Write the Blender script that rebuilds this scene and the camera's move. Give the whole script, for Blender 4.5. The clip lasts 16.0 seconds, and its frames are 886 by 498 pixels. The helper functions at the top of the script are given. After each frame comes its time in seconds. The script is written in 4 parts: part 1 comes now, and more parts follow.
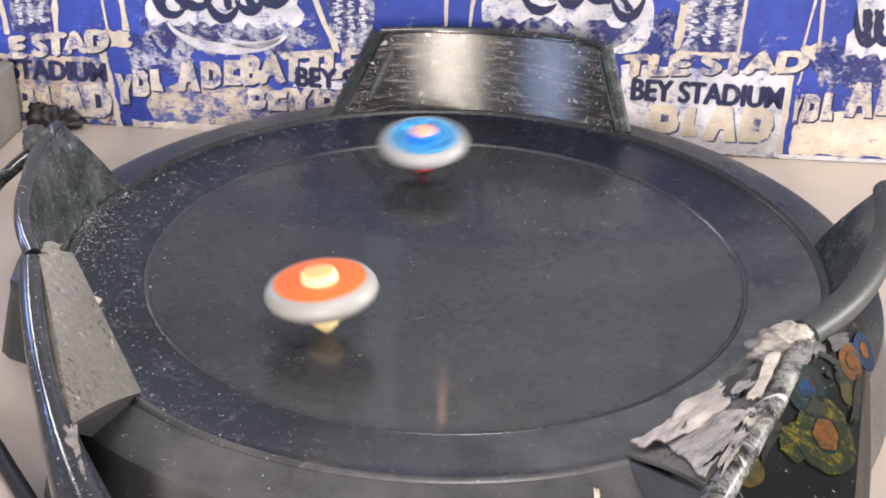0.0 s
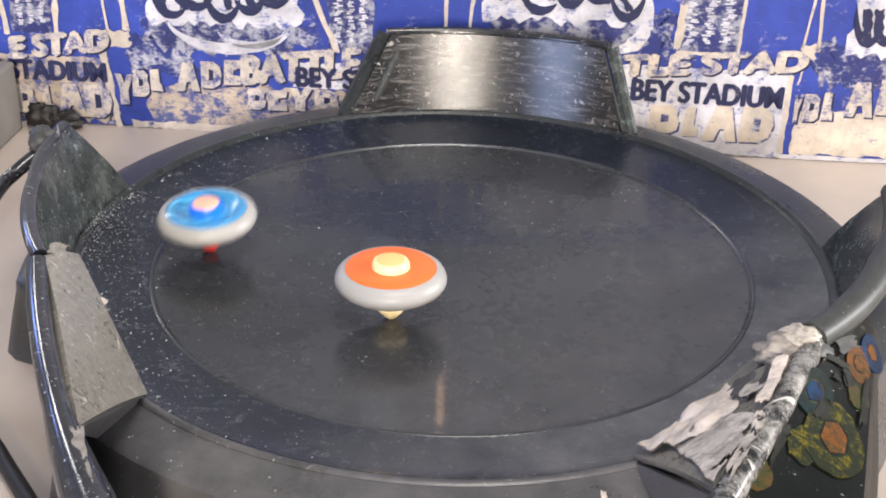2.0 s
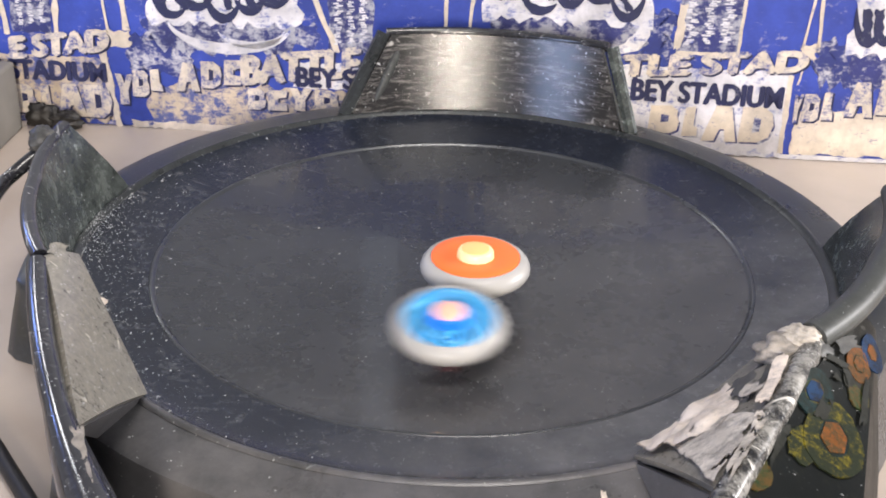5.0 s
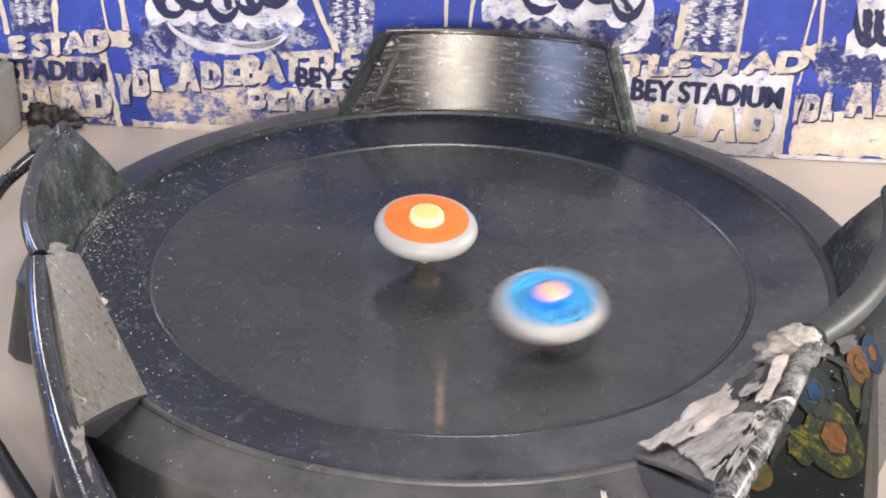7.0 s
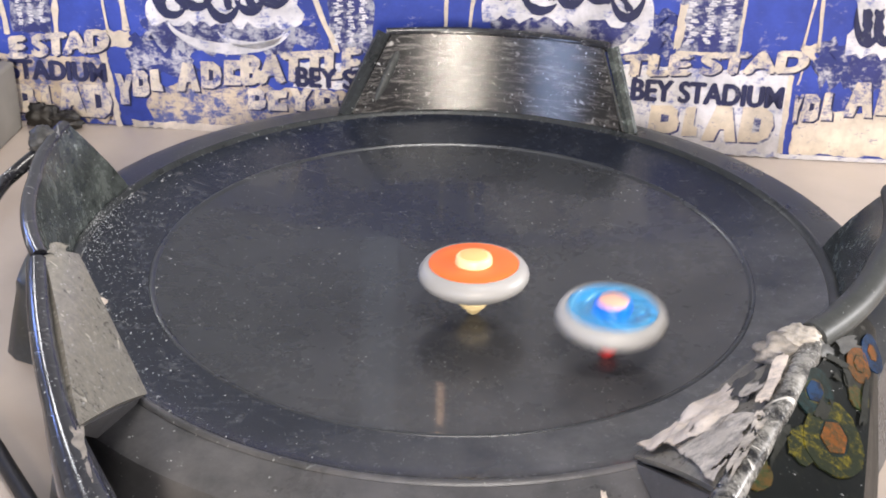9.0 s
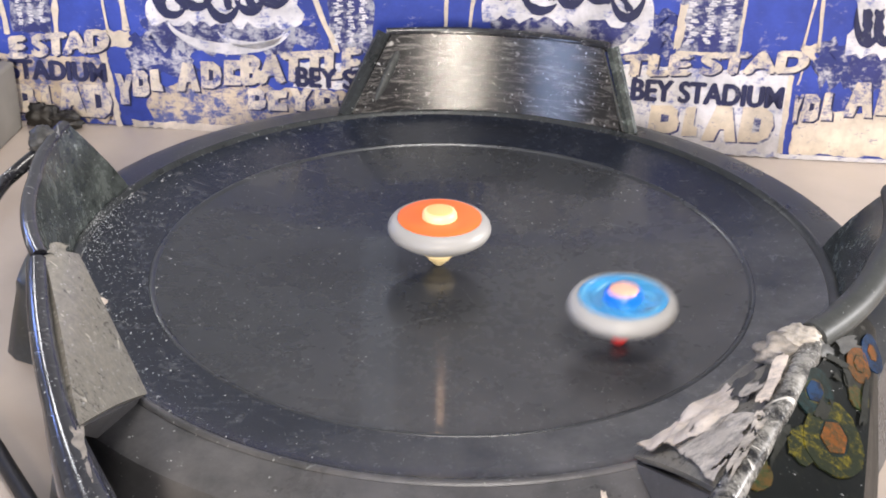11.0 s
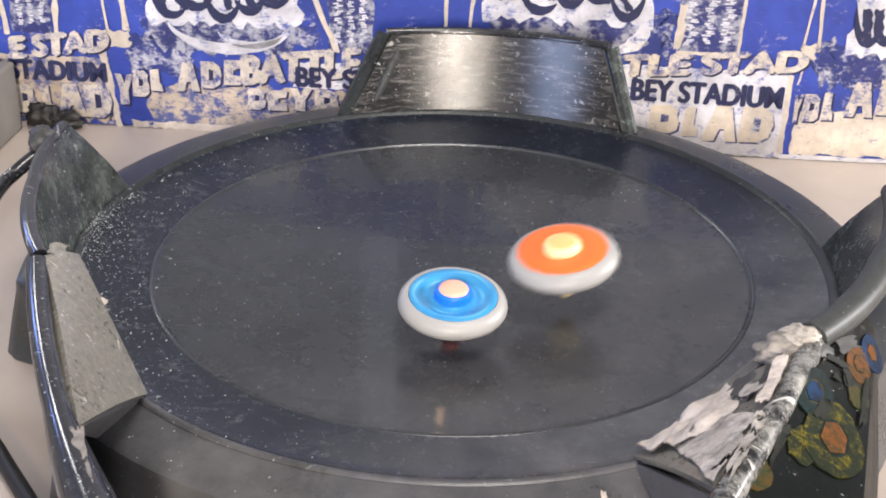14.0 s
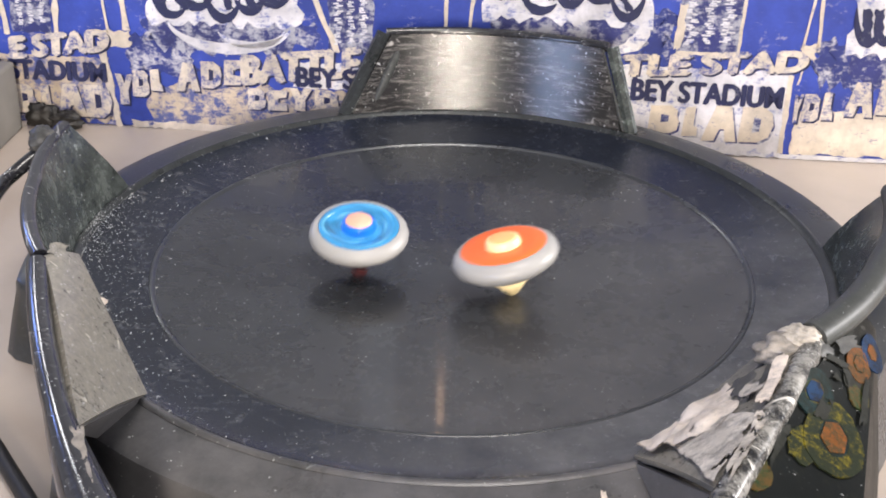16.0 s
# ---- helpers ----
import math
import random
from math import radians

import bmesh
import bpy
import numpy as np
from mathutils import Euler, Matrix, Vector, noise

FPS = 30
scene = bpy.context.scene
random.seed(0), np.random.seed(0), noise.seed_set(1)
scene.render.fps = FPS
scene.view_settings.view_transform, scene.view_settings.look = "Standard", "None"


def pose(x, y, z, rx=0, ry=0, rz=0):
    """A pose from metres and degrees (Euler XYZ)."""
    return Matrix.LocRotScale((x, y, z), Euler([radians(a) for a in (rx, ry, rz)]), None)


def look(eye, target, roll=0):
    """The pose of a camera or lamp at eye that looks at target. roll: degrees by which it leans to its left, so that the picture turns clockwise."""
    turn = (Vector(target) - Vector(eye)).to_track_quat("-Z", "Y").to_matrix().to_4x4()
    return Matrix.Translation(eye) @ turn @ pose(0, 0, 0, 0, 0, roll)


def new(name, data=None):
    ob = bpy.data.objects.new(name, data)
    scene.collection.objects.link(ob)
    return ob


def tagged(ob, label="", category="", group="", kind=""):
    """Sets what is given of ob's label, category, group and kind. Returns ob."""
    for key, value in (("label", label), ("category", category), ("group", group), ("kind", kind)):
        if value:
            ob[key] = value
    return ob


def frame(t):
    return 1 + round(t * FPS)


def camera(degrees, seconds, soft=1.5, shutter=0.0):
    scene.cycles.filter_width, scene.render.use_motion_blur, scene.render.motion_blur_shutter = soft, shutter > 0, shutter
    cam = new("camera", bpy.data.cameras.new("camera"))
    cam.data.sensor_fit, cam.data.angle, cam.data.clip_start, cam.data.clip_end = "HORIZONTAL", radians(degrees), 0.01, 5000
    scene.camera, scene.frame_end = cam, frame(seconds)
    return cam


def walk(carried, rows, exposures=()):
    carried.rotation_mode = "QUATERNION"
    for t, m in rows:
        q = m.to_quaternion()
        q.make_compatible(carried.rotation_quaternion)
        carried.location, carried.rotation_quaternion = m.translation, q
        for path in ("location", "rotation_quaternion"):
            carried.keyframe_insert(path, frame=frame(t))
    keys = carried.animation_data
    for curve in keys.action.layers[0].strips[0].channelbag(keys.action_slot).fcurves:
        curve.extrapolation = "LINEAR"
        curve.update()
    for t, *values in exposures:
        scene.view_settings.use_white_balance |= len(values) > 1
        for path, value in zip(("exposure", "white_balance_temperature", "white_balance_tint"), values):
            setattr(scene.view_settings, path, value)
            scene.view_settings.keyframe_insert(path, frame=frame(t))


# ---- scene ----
# camera: it stands still on its stand
cam = camera(39.06, 16.0, soft=1.9, shutter=0.4)
EYE = (0.0, -0.5231, 0.2825)
YAW, TILT = -0.0086, 0.4859
AIM = (EYE[0] + math.sin(YAW) * math.cos(TILT), EYE[1] + math.cos(YAW) * math.cos(TILT), EYE[2] - math.sin(TILT))
walk(cam, [(0.0, look(EYE, AIM, 1.25)), (16.0, look(EYE, AIM, 1.25))], exposures=[(0.0, 0.07), (16.0, 0.07)])

TABLE_Z = -0.035

# light: a room at night, one warm ceiling lamp behind the camera, a cool lamp to the left, a small bulb beyond the carton
world = bpy.data.worlds.new("room_air")
world.use_nodes = True
world.node_tree.nodes["Background"].inputs[0].default_value = (0.9, 0.92, 1.0, 1)
world.node_tree.nodes["Background"].inputs[1].default_value = 0.09
scene.world = world


def area_lamp(name, eye, target, w, h, watts, colour):
    data = bpy.data.lights.new(name, "AREA")
    data.shape, data.size, data.size_y, data.energy, data.color = "RECTANGLE", w, h, watts, colour
    ob = new(name, data)
    ob.matrix_world = look(eye, target)
    return ob


area_lamp("ceiling_lamp", (0.20, -0.55, 1.60), (0.02, 0.05, 0), 0.5, 0.5, 18.5, (1.0, 0.94, 0.88))
area_lamp("warm_lamp", (0.02, -1.70, 0.50), (0, 0.1, 0.05), 0.14, 0.40, 31.0, (1.0, 0.89, 0.76))
area_lamp("cool_lamp", (-0.95, -1.45, 0.45), (0, 0.1, 0.03), 0.16, 0.36, 11.0, (0.48, 0.62, 1.0))
area_lamp("side_lamp", (1.55, 0.15, 0.50), (0, 0.05, 0), 0.22, 0.22, 30.0, (1.0, 0.97, 0.96))
area_lamp("north_lamp", (-0.10, 1.45, 0.87), (0, 0, 0), 0.05, 0.16, 0.022, (0.70, 0.82, 1.0))
# unseen white and blue lights, placed to put highlights on the left rail
area_lamp("rail_glint_light", (-1.20, 1.40, 1.00), (0, 0, 0), 0.16, 0.30, 3.6, (0.96, 0.96, 1.0))
area_lamp("blue_lamp", (-1.50, 1.15, 0.55), (0, 0, 0), 0.16, 0.30, 3.0, (0.22, 0.36, 1.0))
area_lamp("wall_lamp", (-0.013, 1.58, 0.901), (0, -0.1, 0), 0.010, 0.030, 0.013, (1.0, 0.60, 0.34))


# ---- materials ----
def nodes_of(name):
    m = bpy.data.materials.new(name)
    m.use_nodes = True
    nt = m.node_tree
    return m, nt, nt.nodes["Principled BSDF"]


def add(nt, kind, **values):
    n = nt.nodes.new(kind)
    for key, value in values.items():
        n.inputs[key].default_value = value
    return n


def ramp(nt, source, stops):
    r = nt.nodes.new("ShaderNodeValToRGB")
    e = r.color_ramp.elements
    while len(e) < len(stops):
        e.new(0.5)
    for el, (at, v) in zip(e, stops):
        el.position = at
        el.color = v if isinstance(v, tuple) else (v, v, v, 1)
    nt.links.new(source, r.inputs[0])
    return r.outputs[0]


def mix(nt, fac, a, b):
    n = nt.nodes.new("ShaderNodeMix")
    n.data_type = "RGBA"
    nt.links.new(fac, n.inputs[0])
    for value, socket in ((a, n.inputs[6]), (b, n.inputs[7])):
        if isinstance(value, tuple):
            socket.default_value = value
        else:
            nt.links.new(value, socket)
    return n.outputs[2]


def place(nt, stretch=(1, 1, 1), turn=0.0):
    tc = nt.nodes.new("ShaderNodeTexCoord")
    mp = nt.nodes.new("ShaderNodeMapping")
    mp.inputs["Scale"].default_value = stretch
    if turn:
        mp.vector_type = "TEXTURE"
        mp.inputs["Scale"].default_value = tuple(1 / x for x in stretch)
        mp.inputs["Rotation"].default_value = (0, 0, turn)
    nt.links.new(tc.outputs["Object"], mp.inputs[0])
    return mp.outputs[0]


def grain(nt, vec, scale, detail=4.0, rough=0.6):
    n = add(nt, "ShaderNodeTexNoise", Scale=scale, Detail=detail, Roughness=rough)
    nt.links.new(vec, n.inputs["Vector"])
    return n.outputs["Fac"]


def bump(nt, bsdf, height, strength, distance):
    b = add(nt, "ShaderNodeBump", Strength=strength, Distance=distance)
    nt.links.new(height, b.inputs["Height"])
    nt.links.new(b.outputs[0], bsdf.inputs["Normal"])


def plain(name, c, rough=0.5, vary=0.12, scale=60.0, bumps=0.1, coat=0.0, sub=0.0):
    """Plain paint or plastic with slight unevenness."""
    m, nt, bs = nodes_of(name)
    v = place(nt)
    f = ramp(nt, grain(nt, v, scale), [(0.3, 0.0), (0.7, 1.0)])
    dark = tuple(x * (1 - vary) for x in c) + (1,)
    nt.links.new(mix(nt, f, dark, tuple(min(1, x * (1 + vary)) for x in c) + (1,)), bs.inputs["Base Color"])
    bs.inputs["Roughness"].default_value = rough
    bs.inputs["Coat Weight"].default_value = coat
    if sub:
        bs.inputs["Subsurface Weight"].default_value = sub
        bs.inputs["Subsurface Radius"].default_value = (0.002, 0.002, 0.002)
    if bumps:
        bump(nt, bs, grain(nt, v, scale * 8), bumps, 0.0004)
    return m


def specks(nt, vec, scale, radius, keep):
    """Mask of scattered dust grains: cells of 1/scale metres, of which the share keep holds a grain."""
    cell = add(nt, "ShaderNodeTexVoronoi", Scale=scale)
    nt.links.new(vec, cell.inputs["Vector"])
    dot = ramp(nt, cell.outputs["Distance"], [(radius, 1.0), (radius * 1.6, 0.0)])
    pick = ramp(nt, cell.outputs["Color"], [(1 - keep, 0.0), (1 - keep + 0.03, 1.0)])
    return times(nt, dot, pick)


def times(nt, a, b):
    m = nt.nodes.new("ShaderNodeMath")
    m.operation = "MULTIPLY"
    nt.links.new(a, m.inputs[0])
    nt.links.new(b, m.inputs[1])
    return m.outputs[0]


def black_plastic(name, base, rough, dust, dust_c, speck, scratch=(1, 1, 1), haze=0.5, fine=170.0, relief=0.25, west=False, span=0.0, marks=0.5, east=0.0):
    """Worn black moulded plastic: clouded gloss, fine dust film, light specks (west: thicker to one side). West and
    east also paint paleness in towards the front.
    """
    m, nt, bs = nodes_of(name)
    v = place(nt)
    vs = place(nt, scratch)
    coarse, small = grain(nt, vs, fine, 8, 0.8), grain(nt, v, 24, 5, 0.65)
    film = ramp(nt, coarse, [(0.66 - dust * 0.34, 0.0), (0.66 - dust * 0.34 + span if span else 0.92 - dust * 0.22, 1.0)])
    cloud = ramp(nt, small, [(0.32, 0.0), (0.72, 1.0)])
    patch = ramp(nt, grain(nt, v, 40, 4, 0.75), [(0.60 - 0.28 * speck, 0.0), (0.72 - 0.16 * speck, 1.0)])
    axis = shiftn = None
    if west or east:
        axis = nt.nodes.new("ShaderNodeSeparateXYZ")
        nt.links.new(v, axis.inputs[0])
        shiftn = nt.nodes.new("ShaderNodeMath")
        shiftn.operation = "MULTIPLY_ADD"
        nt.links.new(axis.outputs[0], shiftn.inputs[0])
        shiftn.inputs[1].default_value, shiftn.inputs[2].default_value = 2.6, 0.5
    if west:
        patch = times(nt, patch, ramp(nt, shiftn.outputs[0], [(0.08, 1.0), (0.45, 0.30)]))
    warp = nt.nodes.new("ShaderNodeVectorMath")
    warp.operation = "MULTIPLY_ADD"
    nz = add(nt, "ShaderNodeTexNoise", Scale=900.0, Detail=2.0)
    nt.links.new(v, nz.inputs["Vector"])
    nt.links.new(nz.outputs["Color"], warp.inputs[0])
    warp.inputs[1].default_value = (0.0016, 0.0016, 0.0016)
    nt.links.new(v, warp.inputs[2])
    wv = warp.outputs[0]
    grains = mix(nt, specks(nt, wv, 450, 0.118, 0.10 + 0.24 * speck), specks(nt, wv, 230, 0.060, 0.05 + 0.08 * speck), (1, 1, 1, 1))
    grains = mix(nt, times(nt, specks(nt, wv, 760, 0.17, 0.12 + 0.22 * speck), ramp(nt, grain(nt, v, 75, 5, 0.8), [(0.52, 0.0), (0.62, 1.0)])), grains, (1, 1, 1, 1))
    c1 = mix(nt, cloud, (*base, 1), tuple(x * 1.6 for x in base) + (1,))
    c2 = mix(nt, film, c1, (*dust_c, 1))
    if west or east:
        # a reflection put into the colour: floor and basin pale to the front right
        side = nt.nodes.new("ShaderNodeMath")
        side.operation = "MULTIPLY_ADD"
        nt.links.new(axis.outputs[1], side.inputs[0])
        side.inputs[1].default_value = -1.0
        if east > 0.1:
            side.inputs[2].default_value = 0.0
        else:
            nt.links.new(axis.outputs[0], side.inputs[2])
        painted_pale = times(nt, ramp(nt, side.outputs[0], [(0.08, 0.0), (0.20, 0.85)] if west else [(0.03, 0.0), (0.14, 0.8)] if east > 0.1 else [(-0.02, 0.0), (0.17, 0.8)]), ramp(nt, grain(nt, v, 32, 6, 0.7), [(0.30, 0.25), (0.62, 1.0)]))
        c2 = mix(nt, painted_pale, c2, (0.125, 0.125, 0.13, 1) if west else (east, east * 0.96, east, 1))
    if west:
        clump = times(nt, ramp(nt, grain(nt, v, 95, 8, 0.85), [(0.55, 0.0), (0.68, 0.8)]), ramp(nt, shiftn.outputs[0], [(0.10, 1.0), (0.50, 0.12)]))
        c2 = mix(nt, clump, c2, (0.15, 0.155, 0.16, 1))
    for k, turned in enumerate((0.5, 1.9, 2.7)):
        lines = ramp(nt, grain(nt, place(nt, (0.06, 2.2, 1.0), turned), 150 + 40 * k, 2, 0.5), [(0.715 - 0.05 * marks, 0.0), (0.755 - 0.05 * marks, 0.8)])
        where = ramp(nt, grain(nt, place(nt, (1, 1, 1), turned), 22, 3, 0.6), [(0.50, 0.0), (0.60, 1.0)])
        c2 = mix(nt, times(nt, lines, where), c2, tuple(0.07 + 2.0 * x for x in dust_c) + (1,))
    c3 = mix(nt, times(nt, grains, patch), c2, (0.50, 0.51, 0.51, 1))
    nt.links.new(c3, bs.inputs["Base Color"])
    r = ramp(nt, cloud, [(0.0, rough), (1.0, min(1, rough + 0.07))])
    nt.links.new(mix(nt, film, r, (haze, haze, haze, 1)), bs.inputs["Roughness"])
    bump(nt, bs, coarse, relief, 0.0003)
    return m


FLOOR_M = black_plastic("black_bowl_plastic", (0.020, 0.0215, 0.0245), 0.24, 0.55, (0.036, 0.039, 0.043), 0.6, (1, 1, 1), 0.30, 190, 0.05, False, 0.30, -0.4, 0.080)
for socket, value in (("Specular IOR Level", 0.27), ("Coat Weight", 0.22), ("Coat Roughness", 0.045)):
    FLOOR_M.node_tree.nodes["Principled BSDF"].inputs[socket].default_value = value
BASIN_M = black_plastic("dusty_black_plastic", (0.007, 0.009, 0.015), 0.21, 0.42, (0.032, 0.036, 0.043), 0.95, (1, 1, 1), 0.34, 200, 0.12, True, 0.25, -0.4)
BASIN_M.node_tree.nodes["Principled BSDF"].inputs["Specular IOR Level"].default_value = 0.36
# east here makes the rim paler towards the front
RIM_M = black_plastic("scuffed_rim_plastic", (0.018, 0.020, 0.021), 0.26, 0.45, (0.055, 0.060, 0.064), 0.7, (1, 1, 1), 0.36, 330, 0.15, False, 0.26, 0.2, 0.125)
RIM_M.node_tree.nodes["Principled BSDF"].inputs["Specular IOR Level"].default_value = 0.32
WALL_M = black_plastic("scuffed_wall_plastic", (0.018, 0.021, 0.020), 0.20, 0.70, (0.115, 0.130, 0.120), 1.0, (0.8, 0.8, 0.8), 0.34, 75, 0.15)
PANEL_M = black_plastic("scratched_panel_plastic", (0.018, 0.017, 0.017), 0.08, 0.47, (0.17, 0.160, 0.15), 1.0, (0.28, 0.28, 1.8), 0.17, 240, 0.41, False, 0.17, 0.7)
PANEL_M.node_tree.nodes["Principled BSDF"].inputs["Specular IOR Level"].default_value = 0.36
WING_M = black_plastic("dusty_wing_plastic", (0.095, 0.090, 0.080), 0.24, 0.85, (0.31, 0.285, 0.24), 1.6, (1, 1, 1), 0.36, 330, 0.12)
RAIL_M = black_plastic("glossy_black_plastic", (0.014, 0.014, 0.017), 0.12, 0.40, (0.12, 0.12, 0.12), 1.1, (1, 1, 1), 0.3, 260, 0.05)
SMEARED_M = black_plastic("smeared_black_plastic", (0.014, 0.014, 0.015), 0.15, 0.70, (0.32, 0.31, 0.29), 1.4, (0.8, 0.8, 0.8), 0.40, 120, 0.25, False, 0.24)
RIDGE_M = black_plastic("black_ridge_plastic", (0.018, 0.020, 0.023), 0.25, 0.3, (0.036, 0.038, 0.042), 0.3, (1, 1, 1), 0.34, 240, 0.05)
RIDGE_M.node_tree.nodes["Principled BSDF"].inputs["Specular IOR Level"].default_value = 0.9
FLANK_M = black_plastic("worn_flank_plastic", (0.006, 0.007, 0.007), 0.34, 0.45, (0.018, 0.018, 0.014), 0.6, (1, 1, 1), 0.22, 160, 0.15)
FLANK_M.node_tree.nodes["Principled BSDF"].inputs["IOR"].default_value = 1.12
HANDLE_M = black_plastic("grey_rail_plastic", (0.030, 0.032, 0.031), 0.42, 0.6, (0.075, 0.078, 0.075), 0.8, (1, 1, 1), 0.55, 240, 0.15)
HANDLE_M.node_tree.nodes["Principled BSDF"].inputs["Specular IOR Level"].default_value = 0.3
TABLE_M = plain("beige_laminate", (0.42, 0.36, 0.315), 0.42, 0.06, 25, 0.05)
ROOM_M = plain("pale_grey_wall_paint", (0.54, 0.56, 0.60), 0.8, 0.05, 4, 0.05)
FLOORING_M = plain("brown_flooring", (0.22, 0.17, 0.13), 0.5, 0.2, 6, 0.05)
GREY_M = plain("grey_card", (0.18, 0.168, 0.152), 0.7, 0.15, 30, 0.1)
ORANGE_M = plain("orange_plastic", (0.95, 0.16, 0.03), 0.38, 0.05, 90, 0.0)
CREAM_M = plain("cream_plastic", (0.92, 0.74, 0.40), 0.35, 0.05, 90, 0.0)
RUBBER_M = plain("milky_white_plastic", (0.36, 0.35, 0.34), 0.42, 0.10, 160, 0.0)
BLUE_M = plain("blue_plastic", (0.035, 0.26, 0.54), 0.24, 0.5, 260, 0.0, 0.6)
DEEPBLUE_M = plain("deep_blue_plastic", (0.01, 0.16, 0.80), 0.30, 0.2, 220, 0.0)
APRICOT_M = plain("apricot_plastic", (0.90, 0.52, 0.20), 0.35, 0.05, 90, 0.0)
PALEBLUE_M = plain("pale_blue_plastic", (0.10, 0.38, 0.62), 0.25, 0.2, 220, 0.0)
DUST_M = plain("pale_dust", (0.46, 0.47, 0.47), 0.8, 0.3, 900, 0.0)
PEACH_M = plain("peach_plastic", (0.85, 0.42, 0.30), 0.35, 0.1, 90, 0.0)
RED_M = plain("red_plastic", (0.72, 0.03, 0.03), 0.35, 0.1, 90, 0.0)
TEAL_M = plain("dark_teal_plastic", (0.012, 0.055, 0.075), 0.35, 0.2, 90, 0.0)
BLACK_M = plain("black_rubber", (0.009, 0.008, 0.008), 0.5, 0.4, 90, 0.4)


def worn_print(name, ink, paper, wear, scale=55.0, soft=0.05, stain=0.35):
    """Printed card, rubbed through to the paper in patches, with scuffs and stains at two scales."""
    m, nt, bs = nodes_of(name)
    v = place(nt)
    vs = place(nt, (0.5, 1, 1.6))
    big, fine = grain(nt, v, scale, 9, 0.78), grain(nt, vs, scale * 5, 5, 0.7)
    both = nt.nodes.new("ShaderNodeMath")
    both.operation = "MULTIPLY_ADD"
    nt.links.new(fine, both.inputs[0])
    both.inputs[1].default_value = 0.32
    nt.links.new(big, both.inputs[2])
    mask = ramp(nt, both.outputs[0], [(wear + 0.14 - soft, 0.0), (wear + 0.14 + soft, 1.0)])
    tone = ramp(nt, grain(nt, v, 26, 6, 0.7), [(0.36, 0.0), (0.64, 1.0)])
    inkc = mix(nt, tone, tuple(x * (1 - stain) for x in ink) + (1,), tuple(min(1, x * 1.15) for x in ink) + (1,))
    scuff = ramp(nt, grain(nt, vs, 230, 6, 0.8), [(0.60, 0.0), (0.74, 0.55)])
    inkc = mix(nt, scuff, inkc, (*[0.5 * (x + y) for x, y in zip(ink, paper)], 1))
    nt.links.new(mix(nt, mask, inkc, (*paper, 1)), bs.inputs["Base Color"])
    bs.inputs["Roughness"].default_value = 0.5
    bump(nt, bs, both.outputs[0], 0.25, 0.0006)
    return m


CARD_M = worn_print("blue_printed_card", (0.032, 0.064, 0.38), (0.56, 0.51, 0.56), 0.665)
RUBBED_M = worn_print("rubbed_blue_card", (0.022, 0.036, 0.20), (0.50, 0.49, 0.54), 0.575)
NAVY_M = worn_print("navy_print", (0.014, 0.018, 0.075), (0.42, 0.40, 0.40), 0.69, 130)
PAPER_M = worn_print("cream_print", (0.68, 0.59, 0.49), (0.06, 0.08, 0.25), 0.645, 85)
WHITE_M = worn_print("white_print", (0.72, 0.70, 0.74), (0.10, 0.13, 0.38), 0.600, 75)
LETTER_M = worn_print("worn_cream_lettering", (0.66, 0.58, 0.49), (0.05, 0.07, 0.26), 0.575, 150, 0.07)
SMEAR_M = worn_print("rubbed_cream_print", (0.56, 0.46, 0.35), (0.08, 0.10, 0.27), 0.53, 70)
SPLASH_M = worn_print("splashed_print", (0.025, 0.032, 0.16), (0.38, 0.38, 0.44), 0.54, 50)
TAPE_M = worn_print("dirty_torn_tape", (0.80, 0.69, 0.59), (0.26, 0.23, 0.20), 0.63, 110, 0.12)
WAD_M = worn_print("grimy_tape", (0.33, 0.295, 0.26), (0.11, 0.10, 0.09), 0.56, 170, 0.12)
GREYTAPE_M = worn_print("cloudy_grey_tape", (0.62, 0.56, 0.49), (0.13, 0.12, 0.105), 0.575, 110, 0.12)
HAZE_M = worn_print("dark_clouded_film", (0.030, 0.031, 0.027), (0.010, 0.011, 0.009), 0.52, 120, 0.2)
FILM_M = worn_print("old_tape_film", (0.10, 0.097, 0.09), (0.03, 0.03, 0.03), 0.50, 90, 0.14)
OLIVE_M = worn_print("yellow_green_print", (0.16, 0.13, 0.008), (0.012, 0.016, 0.008), 0.44, 210, 0.08)
GREEN_M = worn_print("dark_green_print", (0.020, 0.045, 0.018), (0.07, 0.04, 0.012), 0.52, 210, 0.08)
RUST_M = worn_print("orange_print", (0.17, 0.055, 0.009), (0.04, 0.03, 0.012), 0.52, 210, 0.08)
SEA_M = worn_print("dark_teal_print", (0.010, 0.030, 0.034), (0.006, 0.010, 0.008), 0.46, 210, 0.08)
NIGHT_M = worn_print("deep_blue_print", (0.007, 0.030, 0.085), (0.006, 0.007, 0.012), 0.54, 210, 0.08)
for m in (OLIVE_M, GREEN_M, RUST_M, SEA_M, NIGHT_M, HAZE_M):
    m.node_tree.nodes["Principled BSDF"].inputs["IOR"].default_value = 1.15


